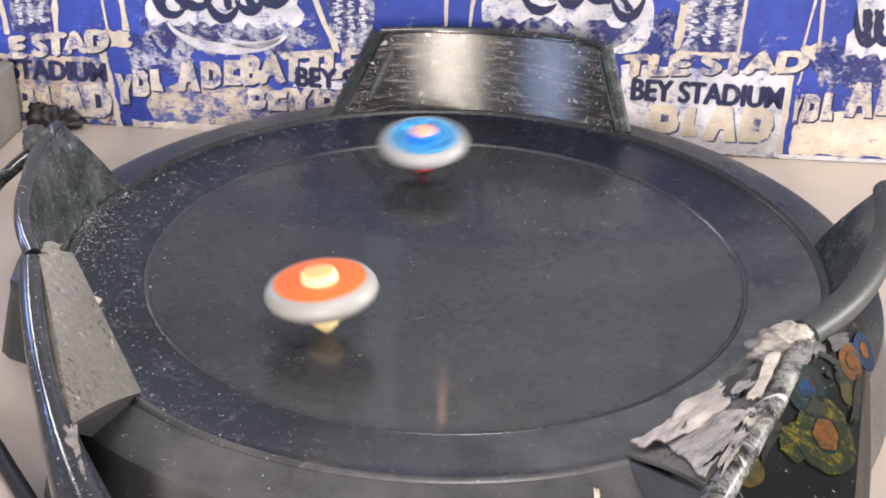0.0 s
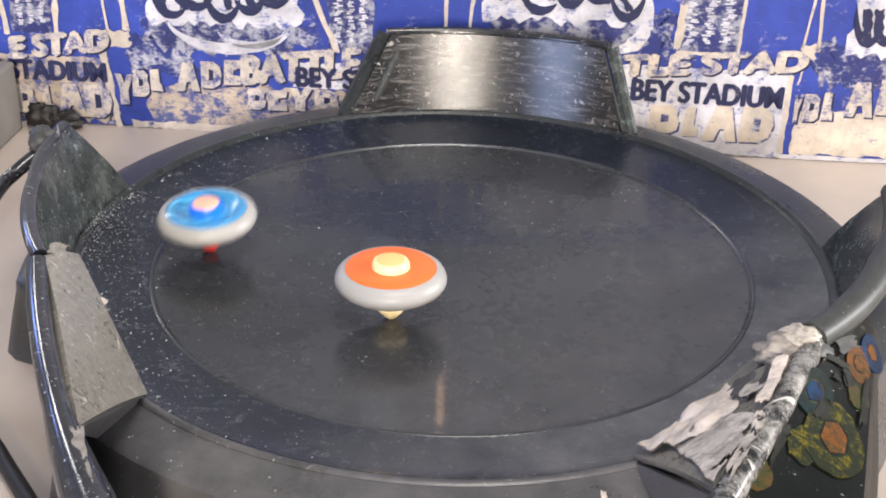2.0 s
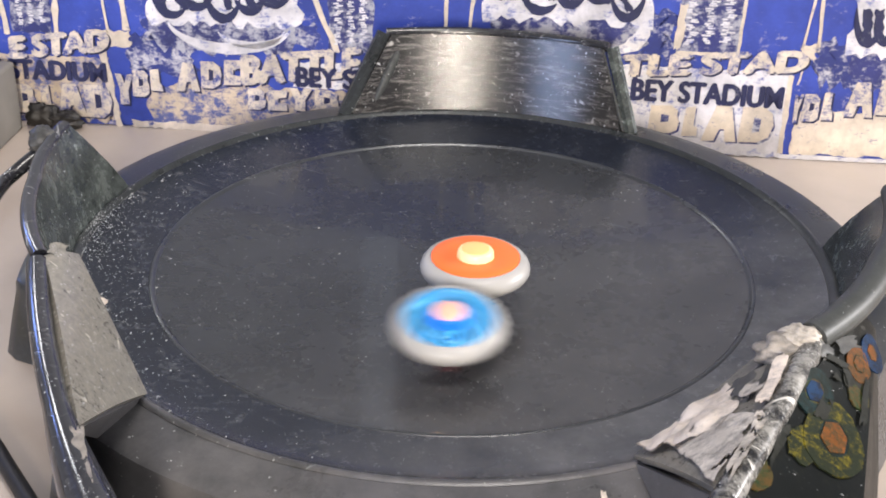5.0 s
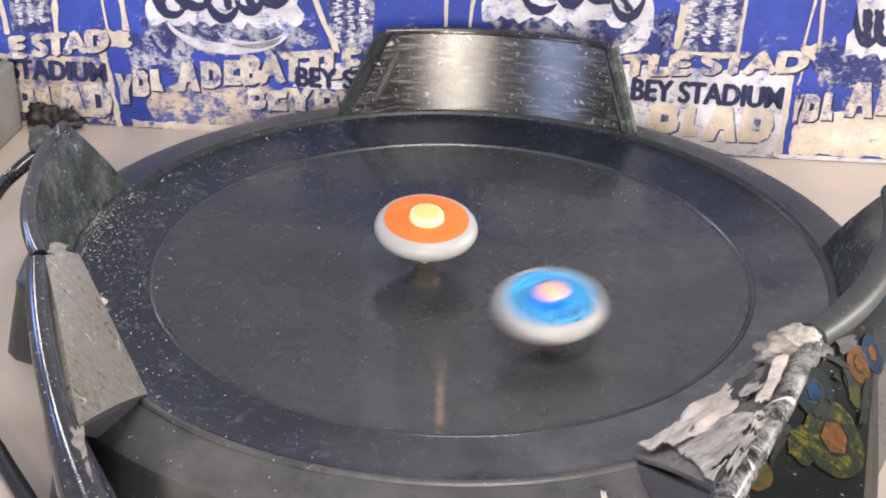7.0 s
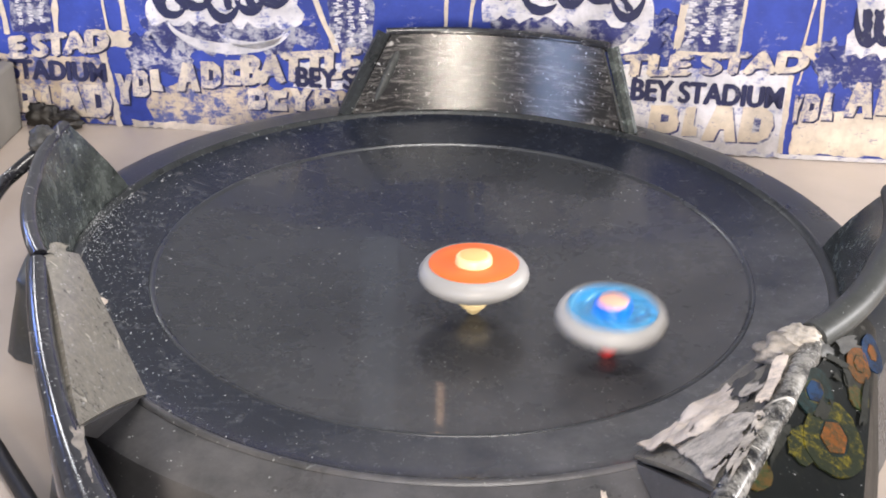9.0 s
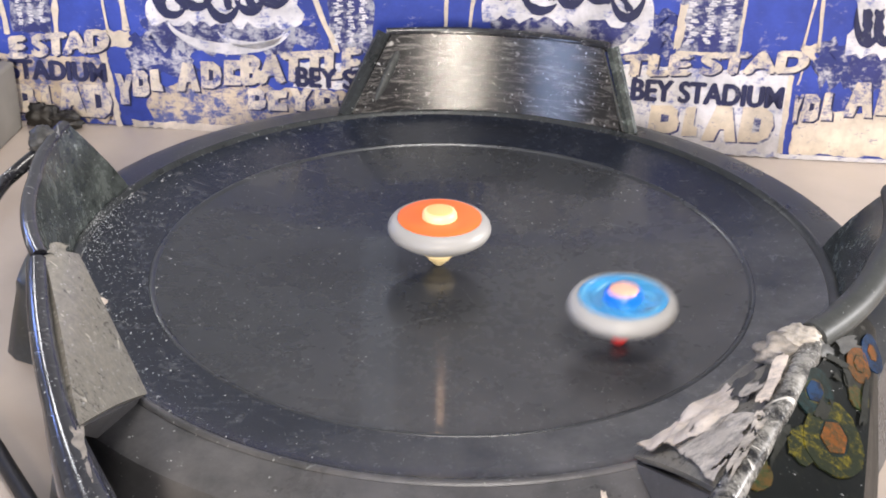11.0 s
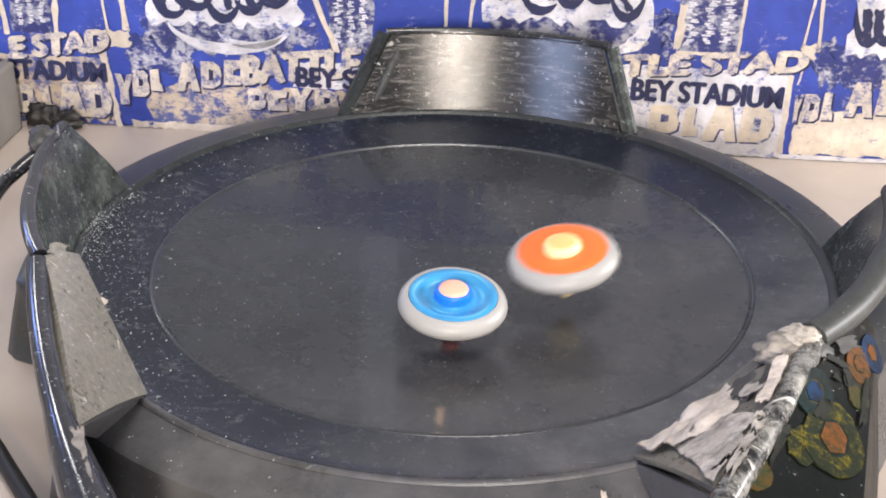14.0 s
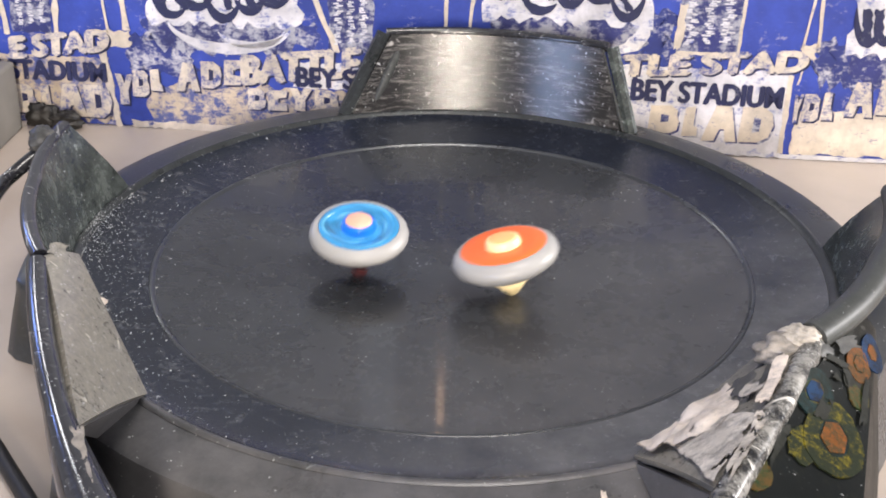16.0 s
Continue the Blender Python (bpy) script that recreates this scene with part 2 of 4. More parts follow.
# ---- mesh helpers ----
def mesh_object(name, verts, faces, material, parent=None, smooth=True, label=""):
    me = bpy.data.meshes.new(name)
    me.from_pydata([tuple(v) for v in verts], [], faces)
    bm = bmesh.new()
    bm.from_mesh(me)
    bmesh.ops.remove_doubles(bm, verts=bm.verts, dist=1e-6)
    bmesh.ops.recalc_face_normals(bm, faces=bm.faces)
    for f in bm.faces:
        f.smooth = smooth
    if smooth:
        for e in bm.edges:
            e.smooth = len(e.link_faces) < 2 or e.calc_face_angle(0) < radians(38)
    bm.to_mesh(me)
    bm.free()
    me.materials.append(material)
    ob = new(name, me)
    if parent is not None:
        ob.parent = parent
    return tagged(ob, label)


def lathe(name, profile, material, parent=None, n=96, label="", close=False, trim=None):
    verts, faces, k = [], [], len(profile)
    for i in range(n):
        a = math.tau * i / n
        for r, z in profile:
            if trim:
                r = min(r, trim(math.degrees(a), r))
            verts.append((r * math.sin(a), r * math.cos(a), z))
    for i in range(n):
        j = (i + 1) % n
        for q in range(k if close else k - 1):
            w = (q + 1) % k
            faces.append((i * k + q, i * k + w, j * k + w, j * k + q))
    return mesh_object(name, verts, faces, material, parent, True, label)


def polar(az, r, z):
    return Vector((r * math.sin(radians(az)), r * math.cos(radians(az)), z))


def slab(name, rows, thick, material, parent=None, label="", smooth=True):
    """A sheet through rows of points, given a thickness towards -normal."""
    n, k = len(rows), len(rows[0])
    front = [Vector(p) for row in rows for p in row]
    back = []
    for i in range(n):
        for j in range(k):
            du = rows[i][min(j + 1, k - 1)] - rows[i][max(j - 1, 0)]
            dv = rows[min(i + 1, n - 1)][j] - rows[max(i - 1, 0)][j]
            back.append(front[i * k + j] - du.cross(dv).normalized() * thick)
    verts, faces, o = front + back, [], n * k
    for i in range(n - 1):
        for j in range(k - 1):
            a, b, c2, d = i * k + j, i * k + j + 1, (i + 1) * k + j + 1, (i + 1) * k + j
            faces += [(a, b, c2, d), (o + d, o + c2, o + b, o + a)]
    edge = [j for j in range(k)] + [i * k + k - 1 for i in range(1, n)] + [(n - 1) * k + j for j in range(k - 2, -1, -1)] + [i * k for i in range(n - 2, 0, -1)]
    for a, b in zip(edge, edge[1:] + edge[:1]):
        faces.append((a, o + a, o + b, b))
    return mesh_object(name, verts, faces, material, parent, smooth, label)


def tube(name, points, radius, material, parent=None, label="", n=12, flat=1.0):
    """A rounded bar along points; radius may be a list; flat squeezes its height."""
    verts, faces = [], []
    pts = [Vector(p) for p in points]
    for i, p in enumerate(pts):
        d = (pts[min(i + 1, len(pts) - 1)] - pts[max(i - 1, 0)]).normalized()
        side = d.cross(Vector((0, 0, 1))).normalized()
        up = side.cross(d).normalized()
        r = radius[i] if isinstance(radius, (list, tuple)) else radius
        verts += [p + r * (math.cos(math.tau * q / n) * side + flat * math.sin(math.tau * q / n) * up) for q in range(n)]
    for i in range(len(pts) - 1):
        faces += [(i * n + q, i * n + (q + 1) % n, (i + 1) * n + (q + 1) % n, (i + 1) * n + q) for q in range(n)]
    faces += [tuple(range(n)), tuple((len(pts) - 1) * n + q for q in range(n))]
    return mesh_object(name, verts, faces, material, parent, True, label)


def box(name, size, material, parent=None, at=(0, 0, 0), rz=0, bevel=0.0, label=""):
    bm = bmesh.new()
    bmesh.ops.create_cube(bm, size=1)
    bmesh.ops.scale(bm, vec=size, verts=bm.verts)
    if bevel:
        bmesh.ops.bevel(bm, geom=bm.edges[:], offset=bevel, segments=2, affect="EDGES", profile=0.5)
    me = bpy.data.meshes.new(name)
    bm.to_mesh(me)
    bm.free()
    me.materials.append(material)
    ob = new(name, me)
    if parent is not None:
        ob.parent = parent
    ob.matrix_basis = pose(*at, 0, 0, rz)
    return tagged(ob, label)


# ---- the room ----
def room():
    top = box("table_top", (2.2, 1.4, 0.03), TABLE_M, None, (0, 0, TABLE_Z - 0.015), 0, 0.003)
    tagged(top, "smooth beige laminate table top under the arena", "table top", kind="structure")
    for name, size, at in (("wall_north", (4.2, 0.1, 2.6), (0, 1.7, 0.5)), ("wall_south", (4.2, 0.1, 2.6), (0, -2.1, 0.5)),
                           ("wall_west", (0.1, 3.7, 2.6), (-2.05, -0.2, 0.5)), ("wall_east", (0.1, 3.7, 2.6), (2.05, -0.2, 0.5))):
        tagged(box(name, size, ROOM_M, None, at), "plain pale grey painted room wall", "wall", kind="structure")
    tagged(box("ceiling", (4.3, 4.0, 0.1), ROOM_M, None, (0, -0.2, 1.85)), "plain pale grey painted ceiling", "ceiling", kind="structure")
    tagged(box("floor", (4.3, 4.0, 0.1), FLOORING_M, None, (0, -0.2, -0.85)), "plain brown room floor", "floor", kind="structure")


room()


# ---- the arena ----
def bowl_z(r):
    """Height of the running surface at radius r."""
    if r < 0.137:
        return -0.005 + 0.005 * (r / 0.137) ** 2
    steps = [(0.137, 0.0), (0.1425, 0.0008), (0.165, 0.0035), (0.1745, 0.0066)]
    for (r0, z0), (r1, z1) in zip(steps, steps[1:]):
        if r <= r1:
            return z0 + (z1 - z0) * (r - r0) / (r1 - r0)
    return 0.0066


def line(a, b, n=10):
    return [Vector(a).lerp(Vector(b), i / (n - 1)) for i in range(n)]


def arena():
    hub = tagged(new("toy_arena"), "scuffed black plastic battling-top arena standing on the table", "toy arena")
    inner = [(0.0004, -0.005)] + [(r / 1000, bowl_z(r / 1000)) for r in range(8, 137, 8)] + [(0.1372, 0.0), (0.1384, 0.0001)]
    under = [(r, z - 0.003) for r, z in reversed(inner)]
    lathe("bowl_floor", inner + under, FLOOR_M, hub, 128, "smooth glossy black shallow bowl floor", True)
    lathe("ring_ridge", [(0.1385, 0.0001), (0.1389, 0.0003), (0.1393, 0.0008), (0.1397, 0.0011), (0.1402, 0.0012), (0.1407, 0.0011), (0.1410, 0.0009), (0.1410, -0.003), (0.1385, -0.003)],
          RIDGE_M, hub, 160, "raised black ring round the bowl", True)
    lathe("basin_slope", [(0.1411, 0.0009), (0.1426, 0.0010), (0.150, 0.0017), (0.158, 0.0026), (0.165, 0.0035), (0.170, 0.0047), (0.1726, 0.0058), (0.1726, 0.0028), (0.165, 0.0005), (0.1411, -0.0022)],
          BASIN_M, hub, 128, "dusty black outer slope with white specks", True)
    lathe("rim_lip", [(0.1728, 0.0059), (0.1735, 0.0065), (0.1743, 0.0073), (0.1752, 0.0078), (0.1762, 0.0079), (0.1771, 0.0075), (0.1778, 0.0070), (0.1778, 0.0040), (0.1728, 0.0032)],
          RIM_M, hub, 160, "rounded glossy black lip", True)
    def cut(a, r):
        """The rim is narrow under the left wing."""
        k = min(1, max(0, (a - 229) / 5)) * min(1, max(0, (259 - a) / 5))
        return r if r < 0.181 else r + (0.181 + (r - 0.181) * 0.2 - r) * k

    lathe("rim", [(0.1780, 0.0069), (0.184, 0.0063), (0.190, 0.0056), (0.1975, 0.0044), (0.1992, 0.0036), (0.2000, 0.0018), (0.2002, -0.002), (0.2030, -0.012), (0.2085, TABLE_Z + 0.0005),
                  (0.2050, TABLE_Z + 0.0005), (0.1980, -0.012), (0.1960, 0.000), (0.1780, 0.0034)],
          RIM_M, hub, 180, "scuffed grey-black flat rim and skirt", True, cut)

    # back panel
    az = [(i / 20) for i in range(21)]
    rows = []
    for k in range(7):
        f = k / 6
        a0, a1 = -20.3 + (8.3 * f), 32.8 - (6.6 * f)
        rows.append([polar(a0 + (a1 - a0) * s, 0.1785 + 0.0115 * f, 0.0070 + 0.043 * f) for s in az])
    slab("back_panel", rows[::-1], 0.0035, PANEL_M, hub, "scratched black back panel leaning outwards")
    tube("panel_top_rail", [polar(-12.6 + 39.6 * s, 0.1930, 0.0502) for s in az], 0.0030, RAIL_M, hub)
    for a0, a1, lean in ((-21.6, -13.0, -1), (34.4, 27.6, 1)):
        tube("panel_side_rail", [polar(a0, 0.1795, 0.006).lerp(polar(a1, 0.1930, 0.0500), i / 8) for i in range(9)], 0.0046 if lean < 0 else 0.0040, RIM_M if lean < 0 else WALL_M, hub, "scuffed bevelled panel edge", 8)
        # thin strip that draws the bright line along the panel's edge
        tube("panel_edge", [polar(a0 - 1.3 * lean, 0.1768, 0.0085).lerp(polar(a1 - 1.3 * lean, 0.1893, 0.0490), i / 8) for i in range(9)], 0.0010, HANDLE_M, hub, "thin grey edge strip")
    tube("panel_rib", [polar(-15.8, 0.1782, 0.013).lerp(polar(-10.6, 0.1866, 0.043), i / 6) for i in range(7)], [0.0016, 0.0026, 0.0030, 0.0032, 0.0032, 0.0030, 0.0016], HANDLE_M, hub)

    # side walls that rise from the rim to a rail
    for side in (-1, 1):
        azs = [-71 - 50 * s for s in az] if side < 0 else [87 + 51 * s for s in az]
        top = [-78.5 - 41.5 * s for s in az] if side < 0 else [94 + 43 * s for s in az]
        flare = [(0.0075 * max(0, 1 - 2.2 * s) if side < 0 else 0.0070 * max(0, 1 - 2 * s)) for s in az]
        reach = 0.0065 if side < 0 else 0.010
        rows = [[polar(a + (b - a) * f, 0.180 + (reach + e) * f ** 1.4, 0.0066 + 0.0405 * f) for a, b, e in zip(azs, top, flare)] for f in (0, 0.16, 0.33, 0.5, 0.66, 0.83, 1)]
        if side > 0:
            rows = [r[::-1] for r in rows]
        slab("side_wall", rows, 0.003, WALL_M, hub, "scuffed black inner side wall")
        pts = [polar(b, 0.1805 + reach + e, 0.0478) for b, e in zip(top, flare)]
        tube("side_rail", pts, 0.0034 if side < 0 else 0.0062, RAIL_M if side < 0 else HANDLE_M, hub, "rounded glossy rail", 14, 0.9)
        if side < 0:
            loop = [(b, s) for b, s in zip(top, az) if s <= 0.65]
            tube("outer_handle", [polar(b - 1, 0.192 + 0.019 * min(1, 5 * s), 0.0465 - 0.014 * min(1, 5 * s) - 0.25 * max(0, s - 0.45)) for b, s in loop], 0.0034, RAIL_M, hub, "curved carrying handle bar")

    # front wings
    def wing(a, b, c, d, e, name):
        """a-d: outer rail, b-c: inner lower edge, e: where the rail ends."""
        a, b, c, d, e = (Vector(v) for v in (a, b, c, d, e))
        rows = [[(a.lerp(d, i / 10)).lerp(b.lerp(c, i / 10), j / 8) + Vector((0, 0, 0.0015 * math.sin(math.pi * j / 8))) for j in range(9)] for i in range(11)]
        if name == "right":
            rows = rows[::-1]
        slab("wing_panel", rows, 0.003, WING_M, hub, "grey scuffed sloping wing panel")
        skirt = [[p, Vector((p.x * 1.0, p.y * 1.0, min(p.z - 0.001, 0.004)))] for p in line(b, c, 8)]
        slab("wing_skirt", skirt, 0.002, BASIN_M, hub)
        edge = line(c, d, 9)
        if name == "right":
            slab("wing_end", [edge, [Vector((p.x, p.y, min(p.z - 0.001, 0.0072))) for p in edge]], 0.002, RIM_M, hub)
        else:
            slab("wing_end", [edge, line(c - Vector((0, 0.001, 0.001)), (-0.1285, -0.1525, 0.0045), 9)], 0.002, RIM_M, hub)
        bar = [a * ((1 - k) * (0.7 - k) / 0.7) + d * (k * (1 - k) / 0.21) + e * (k * (k - 0.7) / 0.3) for k in (i / 15 for i in range(16))]
        out = Vector((a.x + d.x, a.y + d.y, 0)).normalized()
        tube("wing_rail", [p + out * (0.0024 if name == "left" else 0.001) for p in bar], [0.0044 if i < 10 else 0.0044 + 0.0007 * (i - 9) for i in range(16)] if name == "left" else 0.0046, RAIL_M if name == "left" else SMEARED_M, hub, "thick rounded glossy rail", 16)
        if name == "left":
            foot = [p - out * 0.006 + Vector((0, 0, TABLE_Z + 0.0008 - p.z)) for p in bar]
            slab("wing_outer_face", [[p.lerp(q, f) for p, q in zip(bar, foot)] for f in (0.02, 0.2, 0.4, 0.6, 0.8, 1)], 0.003, RAIL_M, hub, "glossy black outer wall")

    wing((-0.1585, -0.1000, 0.0485), (-0.1520, -0.0840, 0.042), (-0.1174, -0.1303, 0.0075), (-0.1170, -0.2085, 0.0485), (-0.0945, -0.2520, 0.048), "left")
    wing((0.1290, -0.1420, 0.046), (0.1230, -0.1290, 0.038), (0.0690, -0.1600, 0.006), (0.0814, -0.2313, 0.048), (0.0750, -0.2420, 0.048), "right")
    return hub


ARENA = arena()


# ---- the spinning tops ----
def spinning_top(label, ring_r, parts_list, ring_profile):
    hub = tagged(new("spinning_top"), label, "spinning top", "battling tops in the arena")
    grow = ring_r / ring_profile[5][0]
    ring_profile = [(r * grow, z) for r, z in ring_profile]
    ring = lathe("grip_ring", ring_profile, RUBBER_M, hub, 72, "milky white outer ring", True)
    for name, profile, material, text in parts_list:
        lathe(name, [(r * (grow if name == "face_disc" else 1), z) for r, z in profile], material, ring, 64, text, True)
    return hub, ring


ORANGE_TOP, ORANGE_RING = spinning_top(
    "orange spinning top with cream cap and white outer ring", 0.0246,
    [("face_disc", [(0.0003, 0.0254), (0.0090, 0.0255), (0.0120, 0.0259), (0.0186, 0.0260), (0.0198, 0.0255), (0.0199, 0.0240), (0.0003, 0.0240)], ORANGE_M, "smooth bright orange face"),
     ("cap", [(0.0003, 0.0292), (0.0060, 0.0293), (0.0075, 0.0288), (0.0081, 0.0277), (0.0083, 0.0256), (0.0003, 0.0256)], CREAM_M, "round cream centre cap"),
     ("cap_top", [(0.0003, 0.02955), (0.0056, 0.02955), (0.0062, 0.0294), (0.0062, 0.0291), (0.0003, 0.0291)], APRICOT_M, "apricot inset on the cap"),
     ("driver", [(0.0003, 0.0), (0.0018, 0.0003), (0.0032, 0.0016), (0.0042, 0.0034), (0.0054, 0.0040), (0.0064, 0.0062), (0.0078, 0.0068), (0.0081, 0.0120), (0.0003, 0.0124)], CREAM_M, "cream cone-shaped tip")],
    [(0.0082, 0.0112), (0.0150, 0.0126), (0.0205, 0.0150), (0.0236, 0.0174), (0.0245, 0.0192), (0.0246, 0.0204), (0.0241, 0.0222), (0.0228, 0.0240), (0.0212, 0.0251), (0.0200, 0.0253), (0.0200, 0.0236), (0.0082, 0.0236)])
BLUE_TOP, BLUE_RING = spinning_top(
    "blue spinning top with peach cap and white outer ring", 0.0235,
    [("face_disc", [(0.0003, 0.0222), (0.0086, 0.0222), (0.0100, 0.0217), (0.0122, 0.0217), (0.0136, 0.0228), (0.0172, 0.0234), (0.0182, 0.0229), (0.0183, 0.0216), (0.0003, 0.0210)], BLUE_M, "glossy blue ridged face"),
     ("boss", [(0.0003, 0.0256), (0.0068, 0.0258), (0.0078, 0.0250), (0.0084, 0.0223), (0.0003, 0.0223)], DEEPBLUE_M, "raised deep blue boss"),
     ("cap", [(0.0003, 0.0270), (0.0050, 0.0270), (0.0062, 0.0262), (0.0064, 0.0257), (0.0003, 0.0257)], PEACH_M, "small peach centre cap"),
     ("driver", [(0.0030, 0.0046), (0.0036, 0.0052), (0.0050, 0.0078), (0.0060, 0.0104), (0.0003, 0.0104), (0.0003, 0.0046)], TEAL_M, "dark teal stem"),
     ("tip", [(0.0003, 0.0), (0.0022, 0.0003), (0.0038, 0.0020), (0.0036, 0.0045), (0.0003, 0.0045)], RED_M, "red rubber tip")],
    [(0.0062, 0.0100), (0.0140, 0.0114), (0.0190, 0.0136), (0.0217, 0.0157), (0.0225, 0.0172), (0.0226, 0.0184), (0.0221, 0.0202), (0.0209, 0.0220), (0.0196, 0.0228), (0.0184, 0.0229), (0.0184, 0.0206), (0.0062, 0.0206)])


def face_streaks():
    """Pale raised arcs that give the blue face its whitish streaks."""
    for k in range(3):
        for r, span, start in ((0.0160, 62, 0), (0.0118, 46, 58)):
            a0 = 120 * k + start
            pts = [polar(a0 + span * i / 10, r + 0.0012 * math.sin(math.pi * i / 10), 0.0230 if r > 0.014 else 0.0219) for i in range(11)]
            tube("face_streak", pts, [0.0003] + [0.0009] * 9 + [0.0003], PALEBLUE_M, BLUE_RING, "pale blue raised arc", 8, 0.6)


face_streaks()


# ---- the printed carton behind the arena ----
CARTON = tagged(new("cardboard_carton"), "worn blue printed cardboard carton standing behind the arena", "carton")
CARTON.matrix_basis = pose(-0.2186, 0.2397, TABLE_Z, 0, 0, math.degrees(math.atan2(-0.0606, 0.9982)))


def on_carton(name, u0, v0, u1, v1, material, lift, label="", shear=0.0, jag=0.0, seed=1):
    """A printed or glued flat patch on the carton's front, with an uneven outline."""
    rnd = random.Random(seed)
    n, m = max(4, min(28, int((u1 - u0) / 0.003))), 8
    jag = min(jag, 0.2 * (v1 - v0), 0.2 * (u1 - u0))
    lo, hi = [rnd.uniform(-jag, jag) for _ in range(n + 1)], [rnd.uniform(-jag, jag) for _ in range(n + 1)]
    le, ri = [rnd.uniform(-jag, jag) for _ in range(m + 1)], [rnd.uniform(-jag, jag) for _ in range(m + 1)]
    rows = []
    for k in range(m + 1):
        row = []
        for i in range(n + 1):
            f, g = i / n, k / m
            u = (u0 + le[k]) * (1 - f) + (u1 + ri[k]) * f
            v = (v0 + lo[i]) * (1 - g) + (v1 + hi[i]) * g
            row.append(Vector((u + shear * (v - v0), -lift, v)))
        rows.append(row)
    return slab(name, rows, 0.0003, material, CARTON, label, False)


def letters(text, u0, v0, u1, v1, material, lift, shear=0.0, turn=0.0, weight=0.00065):
    """Words on the carton, fitted into the field u0..u1, v0..v1."""
    cu = bpy.data.curves.new("lettering", "FONT")
    cu.body, cu.extrude, cu.offset = text, 0.01, 0.010
    tmp = new("lettering_draft", cu)
    bpy.context.view_layer.update()
    me = bpy.data.meshes.new_from_object(tmp.evaluated_get(bpy.context.evaluated_depsgraph_get()))
    bpy.data.objects.remove(tmp)
    xs, ys = [v.co.x for v in me.vertices], [v.co.y for v in me.vertices]
    x0, x1, y0, y1 = min(xs), max(xs), min(ys), max(ys)
    for v in me.vertices:
        fx, fy = (v.co.x - x0) / (x1 - x0), (v.co.y - y0) / (y1 - y0)
        v.co = (u0 + (u1 - u0) * fx + shear * fy, -lift - (0.0002 if v.co.z > 0 else 0), v0 + (v1 - v0) * fy + turn * fx)
    base = [v.co.copy() for v in me.vertices]
    polys = [tuple(p.vertices) for p in me.polygons]
    verts, faces = [], []
    for n, (du, dv) in enumerate(((-1, 0), (1, 0), (0, 0.6), (0, -0.6), (0, 0))):
        faces += [tuple(k + len(verts) for k in p) for p in polys]
        verts += [(p.x + du * weight, p.y - 0.00002 * n, p.z + dv * weight) for p in base]
    bpy.data.meshes.remove(me)
    me = bpy.data.meshes.new("lettering")
    me.from_pydata(verts, [], faces)
    me.materials.append(material)
    ob = new("lettering", me)
    ob.parent = CARTON
    return tagged(ob, "printed letters")


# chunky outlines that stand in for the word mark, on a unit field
FORMS = {
    "wedge": [(0, 0), (0.36, 0), (0.46, 0.34), (0.60, 0.34), (0.68, 0), (1, 0), (0.72, 1), (0.28, 1)],
    "post": [(0, 0), (0.80, 0), (0.74, 0.30), (0.56, 0.36), (0.52, 1), (0, 0.94)],
    "comb": [(0, 0), (1, 0.04), (0.96, 0.36), (0.54, 0.40), (0.54, 0.62), (0.94, 0.66), (1, 1), (0, 0.97)],
    "fork": [(0.26, 0), (0.72, 0), (0.70, 0.46), (1, 1), (0.62, 1), (0.5, 0.70), (0.36, 1), (0, 1), (0.28, 0.46)],
    "bulge": [(0, 0), (0.72, 0), (0.98, 0.14), (1, 0.44), (0.90, 0.62), (0.92, 0.84), (0.66, 1), (0, 1)],
    "drum": [(0, 0), (0.6, 0), (0.9, 0.16), (1, 0.5), (0.9, 0.84), (0.6, 1), (0, 1)],
}


def flat_form(name, outline, material, lift):
    """A thin flat piece with a free outline on the carton's front."""
    n = len(outline)
    verts = [(u, -lift, v) for u, v in outline] + [(u, -lift + 0.0003, v) for u, v in outline]
    faces = [tuple(range(n)), tuple(reversed(range(n, 2 * n)))] + [(i, (i + 1) % n, n + (i + 1) % n, n + i) for i in range(n)]
    return mesh_object(name, verts, faces, material, CARTON, False)


def word_shape(form, u0, v0, u1, v1, ink, ground, lean=0.0, seed=1):
    """One chunky shape of the word mark: a dark offset shadow, the pale shape, and its slit."""
    rnd = random.Random(seed)
    def spread(points, du, dv, rough=0.0):
        return [(u0 + (u1 - u0) * x + lean * (v1 - v0) * y + du + rnd.uniform(-rough, rough), v0 + (v1 - v0) * y + dv + rnd.uniform(-rough, rough)) for x, y in points]
    flat_form("print_shadow", spread(FORMS[form], 0.0012, -0.0012), ground, 0.0010)
    flat_form("print_block", spread(FORMS[form], 0, 0, 0.0004), ink, 0.0013)
    slits = {"bulge": [(0.38, 0.40, 0.64, 0.70)], "drum": [(0.38, 0.28, 0.60, 0.72)]}
    for x0, y0, x1, y1 in slits.get(form, []):
        flat_form("print_slit", spread([(x0, y0), (x1, y0 + 0.04), (x1, y1 - 0.04), (x0, y1)], 0, 0), ground, 0.0015)


def swoosh(cu, cv, ru, rv, a0, a1, wide, material):
    """A curved brush stroke that thins out at both ends."""
    outer, inner = [], []
    for i in range(25):
        f = i / 24
        a = radians(a0 + (a1 - a0) * f)
        w = wide * (0.15 + math.sin(math.pi * f)) * (1 + 0.25 * noise.noise(Vector((f * 9, cu * 40, 0))))
        outer.append((cu + (ru + w / 2) * math.cos(a), cv + (rv + w / 2) * math.sin(a)))
        inner.append((cu + (ru - w / 2) * math.cos(a), cv + (rv - w / 2) * math.sin(a)))
    return flat_form("brush_stroke", outer + inner[::-1], material, 0.0009)


